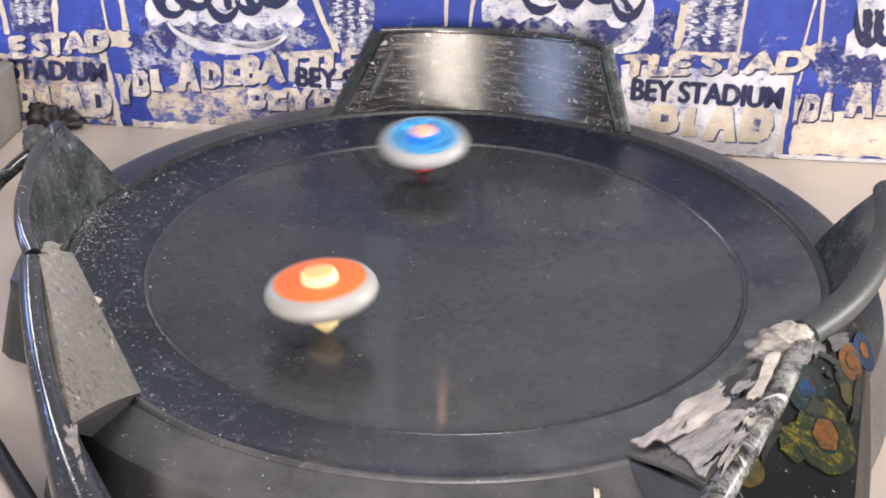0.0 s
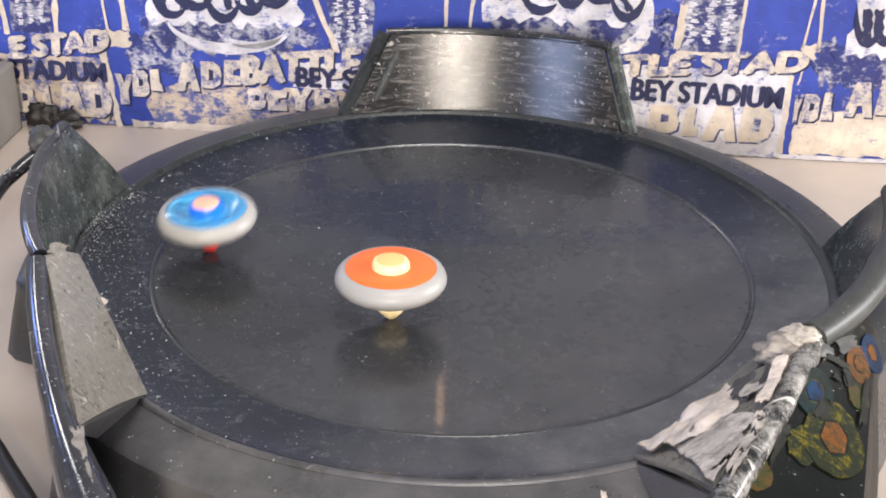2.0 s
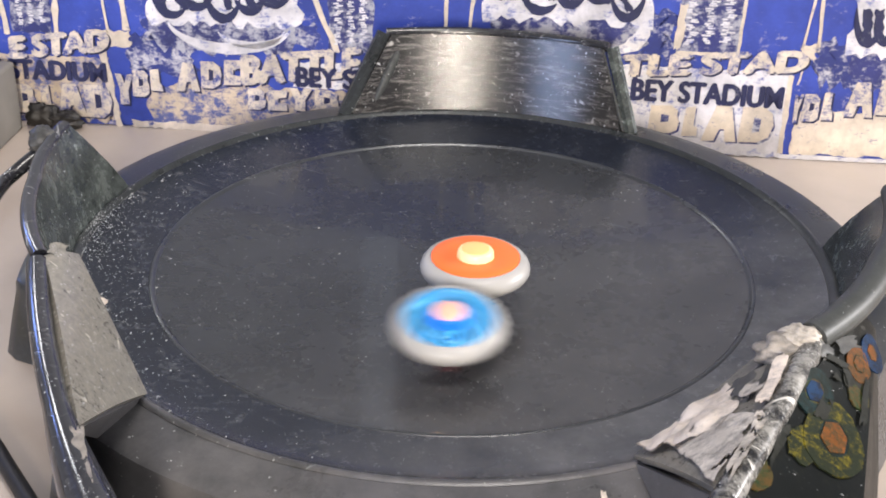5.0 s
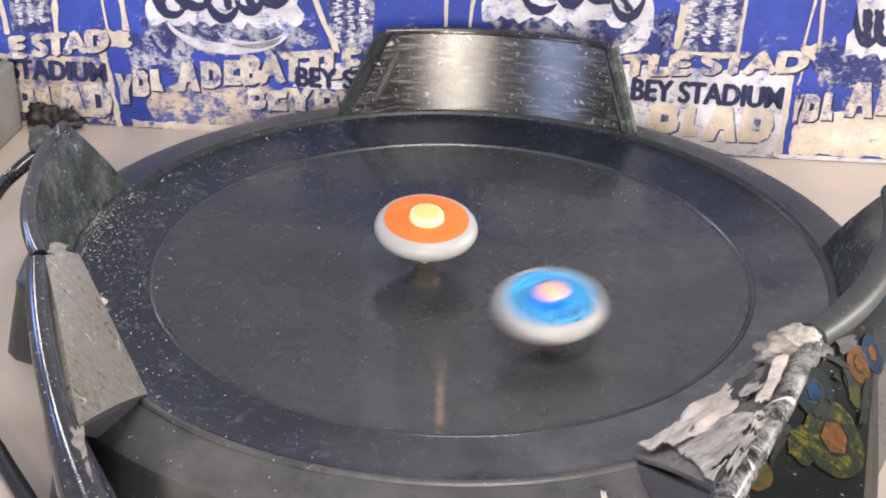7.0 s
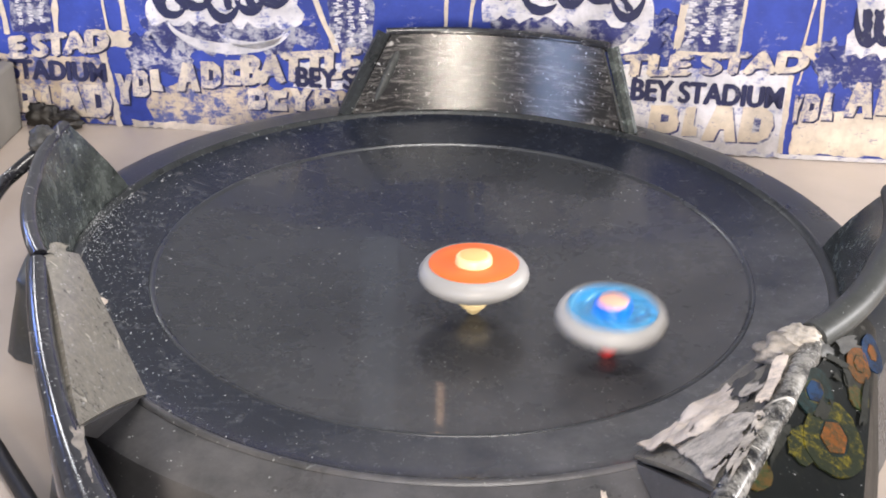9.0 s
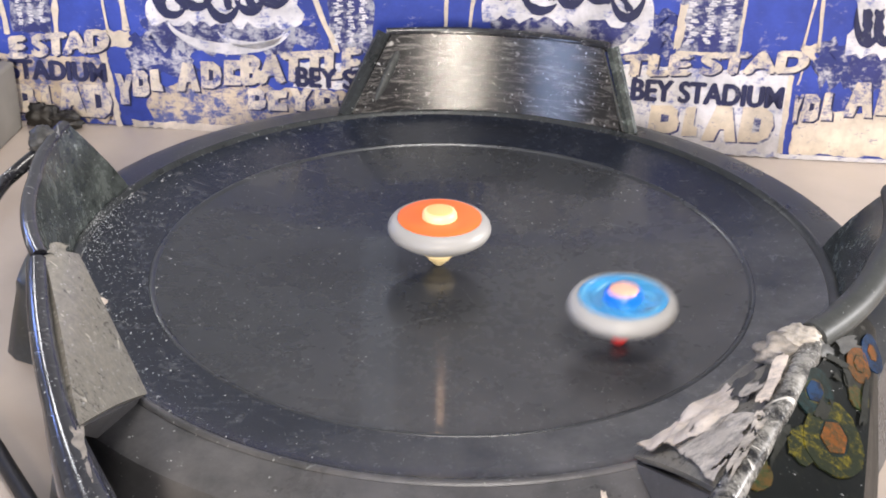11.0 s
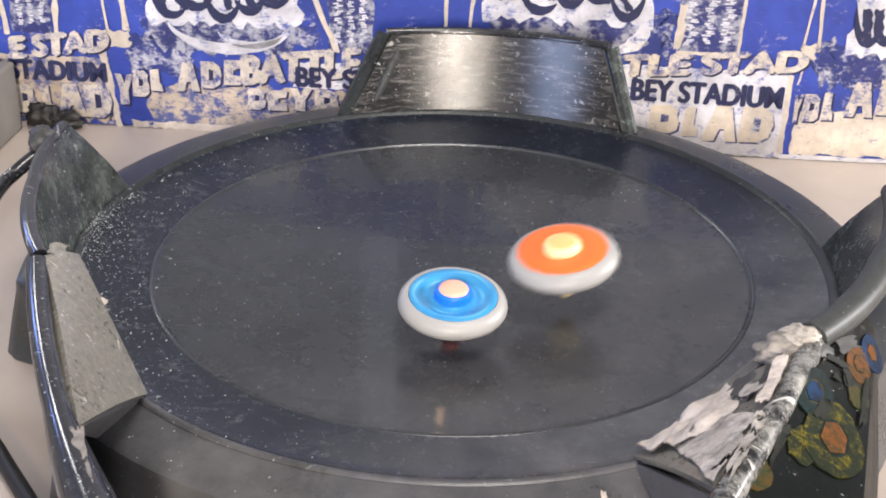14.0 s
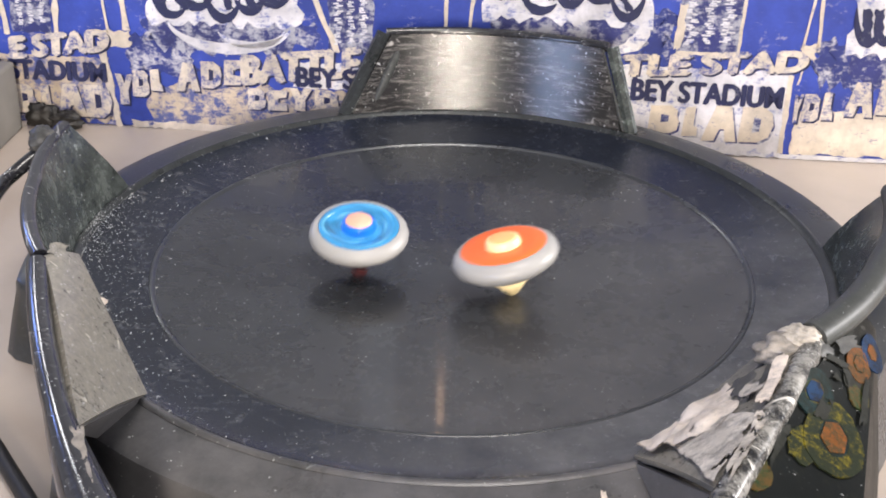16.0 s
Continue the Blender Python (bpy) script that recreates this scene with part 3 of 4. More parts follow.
def carton():
    box("body", (0.66, 0.10, 0.142), CARD_M, CARTON, (0.235, 0.0502, 0.0713), 0, 0.0012, "blue printed card, rubbed to the paper")
    # rubbed patches and the bare lower strip
    for u0, v0, u1, v1, seed in ((0.010, 0.038, 0.052, 0.064, 61), (0.438, 0.050, 0.500, 0.078, 62), (0.330, 0.064, 0.352, 0.092, 63), (0.020, 0.060, 0.130, 0.076, 64)):
        on_carton("rubbed_patch", u0, v0, u1, v1, RUBBED_M, 0.0004, "blue card rubbed grey", 0, 0.005, seed)
    on_carton("rubbed_strip", 0.018, 0.001, 0.165, 0.031, SMEAR_M, 0.0005, "rubbed cream print", 0, 0.003, 2)
    on_carton("rubbed_strip", -0.085, 0.004, -0.004, 0.030, SMEAR_M, 0.0005, "rubbed cream print", 0, 0.003, 3)
    on_carton("rubbed_strip", 0.432, 0.004, 0.520, 0.033, PAPER_M, 0.0005, "rubbed cream print", 0, 0.0012, 4)
    # pale label flaps
    on_carton("label_flap", 0.322, 0.001, 0.4270, 0.058, WHITE_M, 0.0008, "pale label flap", 0, 0.0008, 5)
    on_carton("flap_border", 0.4245, 0.004, 0.4275, 0.056, PAPER_M, 0.0012, "tan flap border", 0, 0.0006, 8)
    on_carton("label_flap", 0.114, 0.033, 0.215, 0.050, WHITE_M, 0.0008, "pale label flap", 0, 0.0008, 6)
    on_carton("label_flap", -0.085, 0.028, -0.0055, 0.047, SMEAR_M, 0.0008, "pale label flap", 0, 0.0008, 7)
    letters("BEY STADIUM", 0.3292, 0.0358, 0.4225, 0.0497, NAVY_M, 0.0016, 0, -0.0014, 0.0008)
    letters("BEY STADIUM", 0.1167, 0.0345, 0.2120, 0.0475, NAVY_M, 0.0019, 0, -0.0014, 0.0008)
    letters("BEY STADIUM", -0.1020, 0.0306, -0.0080, 0.0436, NAVY_M, 0.0016, 0, 0.0004, 0.0008)
    # word rows
    for text, u0, v0, u1, v1, turn in (("BATTLE", 0.0815, 0.0340, 0.1560, 0.0525, 0.009), ("TLE STAD", 0.3215, 0.0512, 0.4330, 0.0642, 0.008), ("E STAD", -0.0690, 0.0445, -0.0055, 0.0585, 0.008)):
        letters(text, u0 + 0.0012, v0 - 0.0012, u1 + 0.0012, v1 - 0.0012, NAVY_M, 0.00105, 0.001, turn, 0.0016)
        letters(text, u0, v0, u1, v1, LETTER_M, 0.0014, 0.001, turn, 0.0016)
    rows = (
        ("fork", -0.0035, 0.0160, 0.0090, 0.0370), ("bulge", 0.0085, 0.0220, 0.0195, 0.0400), ("post", 0.0205, 0.0265, 0.0310, 0.0415),
        ("wedge", 0.0375, 0.0272, 0.0530, 0.0464), ("drum", 0.0540, 0.0300, 0.0675, 0.0480), ("comb", 0.0690, 0.0325, 0.0800, 0.0500),
        ("bulge", 0.0840, 0.0170, 0.0955, 0.0314), ("comb", 0.0970, 0.0165, 0.1095, 0.0310), ("fork", 0.1106, 0.0175, 0.1255, 0.0326), ("bulge", 0.1275, 0.0170, 0.1430, 0.0323),
        ("bulge", -0.0710, 0.0070, -0.0575, 0.0270), ("post", -0.0530, 0.0065, -0.0430, 0.0275), ("wedge", -0.0430, 0.0060, -0.0240, 0.0285), ("drum", -0.0240, 0.0060, -0.0060, 0.0290),
        ("bulge", 0.3414, 0.0140, 0.3600, 0.0326), ("post", 0.3630, 0.0130, 0.3745, 0.0330), ("wedge", 0.3755, 0.0105, 0.3975, 0.0345), ("drum", 0.3985, 0.0105, 0.4190, 0.0345),
        ("fork", 0.4290, 0.0250, 0.4350, 0.0440), ("bulge", 0.4355, 0.0265, 0.4460, 0.0445), ("post", 0.4470, 0.0280, 0.4570, 0.0470), ("wedge", 0.4605, 0.0310, 0.4790, 0.0540), ("drum", 0.4800, 0.0330, 0.4970, 0.0560))
    for k, (form, u0, v0, u1, v1) in enumerate(rows):
        on_flap = 0.33 < u0 < 0.42
        word_shape(form, u0, v0, u1, v1, PAPER_M if on_flap else LETTER_M, SPLASH_M if on_flap else NAVY_M, 0.05 if v0 > 0.01 else 0.0, 100 + k)
    # white word-mark shields with dark strokes
    for u0, u1, v0, seed in ((0.024, 0.120, 0.063, 21), (0.236, 0.338, 0.074, 22), (0.458, 0.52, 0.060, 23)):
        on_carton("splash", u0 + 0.004, v0 - 0.008, u1 - 0.004, v0 + 0.034, SPLASH_M, 0.0006, "splashed print", 0, 0.004, seed)
        on_carton("shield", u0, v0 + 0.010, u1, v0 + 0.060, WHITE_M, 0.0008, "white shield", 0, 0.003, seed + 10)
        rnd = random.Random(seed)
        span = u1 - u0
        for i in range(5):
            swoosh(u0 + span * (0.16 + 0.17 * i), v0 + 0.040 + rnd.uniform(-0.004, 0.004), span * rnd.uniform(0.10, 0.16), 0.021 + rnd.uniform(-0.003, 0.004), rnd.uniform(185, 215), rnd.uniform(300, 345), 0.0055, NAVY_M).location.y = -0.0006 - 0.0001 * i
        for i in range(6):
            a = u0 + 0.006 + (span - 0.022) * i / 5
            on_carton("stroke", a, v0 + 0.018 + rnd.uniform(0, 0.006), a + rnd.uniform(0.003, 0.006), v0 + 0.040, NAVY_M, 0.0021, "", rnd.uniform(-0.7, 1.0), 0.0010, seed * 9 + i)
    swoosh(0.075, 0.076, 0.040, 0.019, 190, 345, 0.006, WHITE_M)
    swoosh(0.088, 0.072, 0.022, 0.012, 200, 350, 0.004, WHITE_M)
    swoosh(0.314, 0.085, 0.020, 0.018, 265, 375, 0.008, WHITE_M)
    # small-print panels: columns of pale marks
    for u0, u1, v0, seed in ((0.1380, 0.166, 0.058, 31), (0.3545, 0.391, 0.068, 32), (-0.0660, -0.040, 0.062, 33)):
        on_carton("print_panel", u0, v0, u1, v0 + 0.062, SPLASH_M, 0.0008, "dark small-print panel", 0, 0.001, seed)
        rnd = random.Random(seed)
        wide = (u1 - u0 - 0.004) / 3
        for c2 in range(3):
            for r in range(9):
                a, v = u0 + 0.003 + c2 * wide, v0 + 0.0050 + r * 0.0047 + 0.0012 * c2
                for k in range(3):
                    x0, y0 = rnd.uniform(0, 0.35) * wide, 0.0013 * k
                    on_carton("print_bar", a + x0, v + y0, a + x0 + wide * rnd.uniform(0.28, 0.5), v + y0 + 0.0010, WHITE_M, 0.0013, "", 0, 0.0003, seed * 90 + c2 * 30 + r * 3 + k)
    on_carton("paper_edge", 0.4260, 0.0004, 0.5400, 0.0032, WHITE_M, 0.0009, "white paper edge", 0, 0.0004, 51)
    on_carton("paper_edge", 0.0060, 0.0004, 0.0900, 0.0050, PAPER_M, 0.0009, "pale paper edge", 0, 0.0012, 52)
    # torn edges and long tears
    for u0, u1, v0, v1, lean, seed in ((-0.0050, -0.0005, 0.0, 0.058, -0.12, 41), (0.1410, 0.1450, 0.058, 0.130, -0.40, 47), (0.0060, 0.0100, 0.066, 0.130, -0.05, 46), (-0.0045, -0.0028, 0.064, 0.130, -0.08, 48),
                                       (0.210, 0.2125, 0.074, 0.13, 0, 43), (0.225, 0.2275, 0.078, 0.13, 0.1, 44), (-0.010, 0.010, 0.056, 0.066, 0, 45),
                                       (-0.0715, -0.0675, 0.060, 0.13, -0.12, 53), (-0.0395, -0.0360, 0.060, 0.13, 0.06, 54), (0.3520, 0.3570, 0.070, 0.098, 0.05, 55), (0.3905, 0.3925, 0.068, 0.13, 0.03, 56), (0.354, 0.391, 0.0665, 0.0685, 0, 57),
                                       (0.4295, 0.4310, 0.074, 0.13, 0.10, 49), (0.4385, 0.4405, 0.072, 0.13, -0.05, 50), (0.4300, 0.4390, 0.066, 0.076, 0, 58), (0.4300, 0.4312, 0.050, 0.066, 0.18, 59)):
        on_carton("torn_edge", u0, v0, u1, v1, PAPER_M, 0.0010, "torn cream paper edge", lean, 0.0014, seed)


carton()


# ---- things round the arena ----
def crumple(name, rows_fn, nu, nv, material, parent, rough, seed, label="", jag=0.16, thick=0.0006, holes=0.0):
    """A torn, crumpled sheet laid over rows_fn(u, v), u and v from 0 to 1."""
    def torn(count, row):
        return [jag * max(0, 0.5 + 0.9 * noise.noise(Vector((k * 4.0 / count, seed * 3.1 + row, 0))) + 0.18 * noise.noise(Vector((k * 12.0 / count, seed + row, 5)))) for k in range(count)]

    eu, ev = (torn(nv, 0), torn(nv, 1)), (torn(nu, 2), torn(nu, 3))
    grid = []
    for i in range(nu):
        row = []
        for j in range(nv):
            u, v = i / (nu - 1), j / (nv - 1)
            u = eu[0][j] * (1 - u) + u * (1 - eu[1][j])
            v = ev[0][i] * (1 - v) + v * (1 - ev[1][i])
            p = Vector(rows_fn(u, v))
            d = noise.noise_vector(p * 75 + Vector((seed, 0, 0))) * rough + noise.noise_vector(p * 190) * rough * 0.45
            row.append(p + Vector((d.x * 0.6, d.y * 0.6, abs(d.z) + 0.0006)))
        grid.append(row)
    verts, faces = [p for r in grid for p in r], []
    for i in range(nu - 1):
        for j in range(nv - 1):
            if noise.noise(grid[i][j] * 150 + Vector((seed, 3, 0))) < 0.55 - holes:
                faces.append((i * nv + j, i * nv + j + 1, (i + 1) * nv + j + 1, (i + 1) * nv + j))
    n = len(verts)
    verts += [p - Vector((0, 0, thick)) for p in verts]
    faces += [tuple(n + k for k in reversed(f)) for f in faces]
    return mesh_object(name, verts, faces, material, parent, True, label)


def quad(a, b, c2, d):
    a, b, c2, d = (Vector(p) for p in (a, b, c2, d))
    return lambda u, v: (a.lerp(b, u)).lerp(d.lerp(c2, u), v)


def lump(name, at, size, material, parent, seed, label=""):
    bm = bmesh.new()
    bmesh.ops.create_icosphere(bm, subdivisions=4, radius=1)
    for v in bm.verts:
        d = 1 + 0.35 * noise.noise(v.co * 1.8 + Vector((seed, 0, 0))) + 0.22 * noise.noise(v.co * 5 + Vector((0, seed, 0)))
        v.co = Vector((v.co.x * size[0], v.co.y * size[1], v.co.z * size[2])) * d + Vector(at)
    me = bpy.data.meshes.new(name)
    bm.to_mesh(me)
    bm.free()
    for f in me.polygons:
        f.use_smooth = True
    me.materials.append(material)
    ob = new(name, me)
    ob.parent = parent
    return tagged(ob, label)


def tape():
    # torn tape round the right wing
    lump("tape_wad", (0.1190, -0.1450, 0.0450), (0.0098, 0.0068, 0.0060), WAD_M, ARENA, 4, "wad of torn dirty tape")
    lump("tape_wad", (0.1245, -0.1425, 0.0470), (0.0085, 0.0070, 0.0062), GREYTAPE_M, ARENA, 14, "grey tape wound round the rail's end")
    crumple("tape_sheet", quad((0.1030, -0.1430, 0.0315), (0.0660, -0.1600, 0.0105), (0.0755, -0.1850, 0.0300), (0.0960, -0.1830, 0.0435)), 40, 26, TAPE_M, ARENA, 0.0030, 7, "torn whitish tape hanging loose", 0.10)
    crumple("tape_sheet", quad((0.0750, -0.1660, 0.0205), (0.0780, -0.2280, 0.0500), (0.1000, -0.1950, 0.0520), (0.0940, -0.1740, 0.0385)), 40, 30, GREYTAPE_M, ARENA, 0.0011, 17, "cloudy grey tape over the wing", 0.05, 0.0005, 0.0)
    # two pale strips: tape smears with the rail's white highlight drawn in
    crumple("tape_sheet", quad((0.1150, -0.1500, 0.0465), (0.0985, -0.1880, 0.0500), (0.1030, -0.1900, 0.0525), (0.1190, -0.1530, 0.0490)), 40, 10, TAPE_M, ARENA, 0.0014, 9, "smeared tape and painted highlight along the rail", 0.12, 0.0005, 0.08)
    crumple("tape_sheet", quad((0.1010, -0.1870, 0.0510), (0.0795, -0.2290, 0.0515), (0.0840, -0.2310, 0.0540), (0.1060, -0.1890, 0.0530)), 60, 10, GREYTAPE_M, ARENA, 0.0010, 19, "rubbed tape and painted highlight along the rail", 0.25, 0.0005, 0.25)
    crumple("tape_sheet", quad((0.1180, -0.1400, 0.0420), (0.0960, -0.1500, 0.0300), (0.0990, -0.1800, 0.0430), (0.1120, -0.1600, 0.0460)), 30, 22, FILM_M, ARENA, 0.0010, 12, "rubbed film of old tape", 0.20, 0.0004, 0.20)
    crumple("tape_sheet", quad((0.1040, -0.1620, 0.0430), (0.0940, -0.1680, 0.0390), (0.0980, -0.1820, 0.0470), (0.1090, -0.1720, 0.0510)), 26, 18, GREYTAPE_M, ARENA, 0.0014, 23, "cloudy scraps of tape", 0.30, 0.0004, 0.30)
    crumple("tape_sheet", quad((0.1250, -0.1500, 0.0490), (0.1470, -0.1330, 0.0460), (0.1490, -0.1390, 0.0430), (0.1270, -0.1560, 0.0460)), 20, 6, FILM_M, ARENA, 0.0016, 13, "strip of old tape", 0.2, 0.0004, 0.25)
    crumple("tape_flake", quad((-0.1565, -0.0520, 0.0070), (-0.1480, -0.0570, 0.0060), (-0.1500, -0.0620, 0.0060), (-0.1560, -0.0600, 0.0080)), 8, 6, TAPE_M, ARENA, 0.0008, 3, "loose flake of tape", 0.1)
    crumple("tape_flake", quad((-0.1600, -0.0900, 0.0520), (-0.1530, -0.0830, 0.0480), (-0.1500, -0.0930, 0.0440), (-0.1570, -0.1000, 0.0520)), 10, 8, WING_M, ARENA, 0.0010, 5, "torn bit of tape on the wing", 0.2, 0.0004, 0.2)
    crumple("tape_flake", quad((-0.1190, -0.2070, 0.0528), (-0.1130, -0.2060, 0.0530), (-0.0985, -0.2440, 0.0550), (-0.1040, -0.2450, 0.0550)), 14, 40, WAD_M, ARENA, 0.0008, 6, "dirty tape remains on the rail", 0.25, 0.0004, 0.35)
    lump("tape_wad", (-0.1960, 0.0270, 0.0455), (0.0080, 0.0085, 0.0065), FILM_M, ARENA, 9, "grey tape wound round the wall's end")
    crumple("tape_flake", quad((0.0530, -0.1760, 0.0072), (0.0560, -0.1760, 0.0072), (0.0550, -0.1960, 0.0060), (0.0520, -0.1960, 0.0060)), 6, 16, TAPE_M, ARENA, 0.0006, 21, "thin tape strip on the rim", 0.3, 0.0003, 0.2)


tape()


TL, TR, BL, BR = Vector((0.152, -0.112, 0.044)), Vector((0.0814, -0.2313, 0.046)), Vector((0.1629, -0.1038, 0.030)), Vector((0.1231, -0.2281, 0.030))


def flank(u, v):
    """The right outer wall: u along the rail, v outwards and down."""
    return (TL.lerp(TR, u)).lerp(BL.lerp(BR, u), v)


def decal():
    """The right outer wall and the picture of round tops on it: flat rings and plates."""
    us = [i / 14 for i in range(15)]
    rows = [[flank(u, v) for u in us] for v in (0, 0.25, 0.5, 0.75, 1)] + [[flank(u, 1) + Vector((0.018 * k, 0.016 * k, (TABLE_Z + 0.0008 - 0.030) * k)) for u in us] for k in (0.15, 0.6, 1)]
    slab("wing_outer_face", rows[::-1], 0.003, FLANK_M, ARENA, "glossy black outer wall with worn picture")
    e1 = (TR - TL).normalized()
    nrm = e1.cross(flank(0.5, 1) - flank(0.5, 0)).normalized()
    nrm = nrm if nrm.z > 0 else -nrm
    e2 = nrm.cross(e1)

    def disc(name, u, v, r0, r1, material, lift, n, label, wob=0.0):
        rnd = random.Random(int(u * 1000) + n)
        fu, fv = flank(u + 0.01, v) - flank(u - 0.01, v), flank(u, v + 0.01) - flank(u, v - 0.01)
        up3 = fu.cross(fv).normalized()
        up3 = up3 if up3.z > 0 else -up3
        ax = fu.normalized()
        ay = up3.cross(ax)
        verts, faces, mid = [], [], flank(u, v) + up3 * 0.0026
        for i in range(n):
            k = math.tau * i / n
            w = 1 + wob * noise.noise(Vector((3 * math.cos(k), 3 * math.sin(k), u * 50)))
            for r, up in ((r0, lift), (r1 * w, lift), (r1 * w, lift - 0.0005)):
                w3 = ax * r * 1.3 * math.cos(k) + ay * r * 0.78 * math.sin(k)
                g11, g12, g22, b1, b2 = fu.dot(fu), fu.dot(fv), fv.dot(fv), w3.dot(fu), w3.dot(fv)
                det = g11 * g22 - g12 * g12
                verts.append(flank(u + 0.02 * (b1 * g22 - b2 * g12) / det, v + 0.02 * (b2 * g11 - b1 * g12) / det) + up3 * (0.0036 + up))
        for i in range(n):
            j = (i + 1) % n
            faces += [(3 * i, 3 * i + 1, 3 * j + 1, 3 * j), (3 * i + 1, 3 * i + 2, 3 * j + 2, 3 * j + 1)]
        return mesh_object(name, verts, faces, material, ARENA, False, label)

    for u, v, r, outer, mid, core in ((0.655, 0.610, 0.0148, OLIVE_M, SEA_M, RUST_M), (0.490, 0.150, 0.0100, SEA_M, GREEN_M, NIGHT_M), (0.270, 0.640, 0.0080, RUST_M, OLIVE_M, RUST_M), (0.17, 0.90, 0.0085, NIGHT_M, NIGHT_M, RUST_M)):
        disc("sticker_ring", u, v, r * 0.50, r, outer, 0.0003, 40, "printed ring of a top", 0.07)
        disc("sticker_plate", u, v, r * 0.20, r * 0.66, mid, 0.0002, 30, "dark printed plate", 0.10)
        disc("sticker_core", u, v, 0.0002, r * 0.46, core, 0.0005, 6, "six-sided printed core", 0.05)
    for u, v, r, material in ((0.72, 0.34, 0.0075, OLIVE_M), (0.36, 0.62, 0.0055, HAZE_M), (0.89, 0.10, 0.0060, GREEN_M), (0.42, 0.80, 0.0060, GREEN_M), (0.55, 0.40, 0.0050, OLIVE_M)):
        disc("print_spot", u, v, 0.0002, r, material, 0.0001, 26, "worn spot of the picture", 0.2)
    # clouded film over the picture
    for u0, u1, v0, v1, tape_m, gap, seed in ((0.02, 0.20, 0.05, 0.30, HAZE_M, 0.45, 33), (0.50, 0.60, 0.28, 0.48, HAZE_M, 0.30, 34), (0.33, 0.40, 0.30, 0.60, HAZE_M, 0.60, 35), (0.30, 0.33, 0.02, 0.50, HAZE_M, 0.2, 38), (0.66, 0.90, 0.02, 0.16, HAZE_M, 0.7, 39), (0.30, 0.56, 0.86, 0.98, HAZE_M, 0.4, 40)):
        crumple("tape_film", quad(flank(u0, v0) + nrm * 0.0036, flank(u1, v0) + nrm * 0.0036, flank(u1, v1) + nrm * 0.0036, flank(u0, v1) + nrm * 0.0036), 34, 24, tape_m, ARENA, 0.0007, seed, "dirty film of old tape", 0.12, 0.0003, gap * 0.5)


decal()


def bits():
    card = box("grey_carton", (0.30, 0.24, 0.046), GREY_M, None, (-0.4400, 0.1220, TABLE_Z + 0.0233), -3.5, 0.002)
    tagged(card, "plain grey cardboard box beside the printed carton", "box")
    hub = tagged(new("black_cloth"), "crumpled black cloth strip lying by the carton", "cloth")
    lump("cloth_fold", (-0.2690, 0.2330, TABLE_Z + 0.0085), (0.011, 0.005, 0.0085), BLACK_M, hub, 2)
    lump("cloth_fold", (-0.2540, 0.2310, TABLE_Z + 0.0065), (0.011, 0.005, 0.0060), BLACK_M, hub, 6)
    # tube put in for a dark arc on the table; no cable is known
    pts = [(-0.215 + 0.0050 * i, -0.070 - 0.0072 * i + 0.00002 * i * i, TABLE_Z + 0.0038) for i in range(15)]
    wire = tube("dark_arc_tube", pts, 0.0036, BLACK_M, None, "", 10)
    tagged(wire, "black curved tube put in for a dark arc beside the arena", "cable")


bits()


def dust():
    """Loose pale crumbs and shavings, thickest along the west slope and at the foot of the wall."""
    rnd = random.Random(5)
    verts, faces = [], []
    for _ in range(2600):
        kind = rnd.random()
        if kind < 0.62:
            az, r = rnd.gauss(-103, 22), 0.1755 - abs(rnd.gauss(0, 0.017))
            if noise.noise(polar(az, r, 0) * 90) < rnd.uniform(-0.5, 0.25):
                continue
        elif kind < 0.80:
            az, r = rnd.gauss(-84, 5), 0.1765 - abs(rnd.gauss(0, 0.005))
        else:
            az, r = rnd.uniform(0, 360), 0.136 * math.sqrt(rnd.random())
        if r > 0.1725 and kind < 0.62:
            r = 0.1725
        c = polar(az, r, 0)
        c.z = bowl_z(r) + (0.0016 if r > 0.1727 else 0.0003)
        size = 0.00011 + (0.00034 if kind < 0.80 else 0.00022) * rnd.random() ** 4
        a, long = rnd.uniform(0, math.tau), rnd.choice((1, 1, 1.4, 2.4))
        n = len(verts)
        for q in range(4):
            k = a + math.tau * q / 4 + rnd.uniform(-0.4, 0.4)
            e = Vector((math.cos(k) * size * long, math.sin(k) * size, 0))
            e.rotate(Euler((0, 0, a)))
            verts.append(c + e)
        verts.append(c + Vector((0, 0, size * 0.9)))
        faces += [(n, n + 1, n + 4), (n + 1, n + 2, n + 4), (n + 2, n + 3, n + 4), (n + 3, n, n + 4), (n + 3, n + 2, n + 1, n)]
    ob = mesh_object("dust", verts, faces, DUST_M, ARENA, False, "pale dust crumbs")
    ob["kind"] = "stuff"


dust()


# ---- motions ----
def stand(x, y, rx, ry, hop=0.0):
    """A top on the running surface at (x, y), or hop above it, leaning rx towards the camera and ry to the right."""
    return Matrix.Translation((x, y, bowl_z(math.hypot(x, y)) + hop)) @ pose(0, 0, 0, rx, ry, 0)


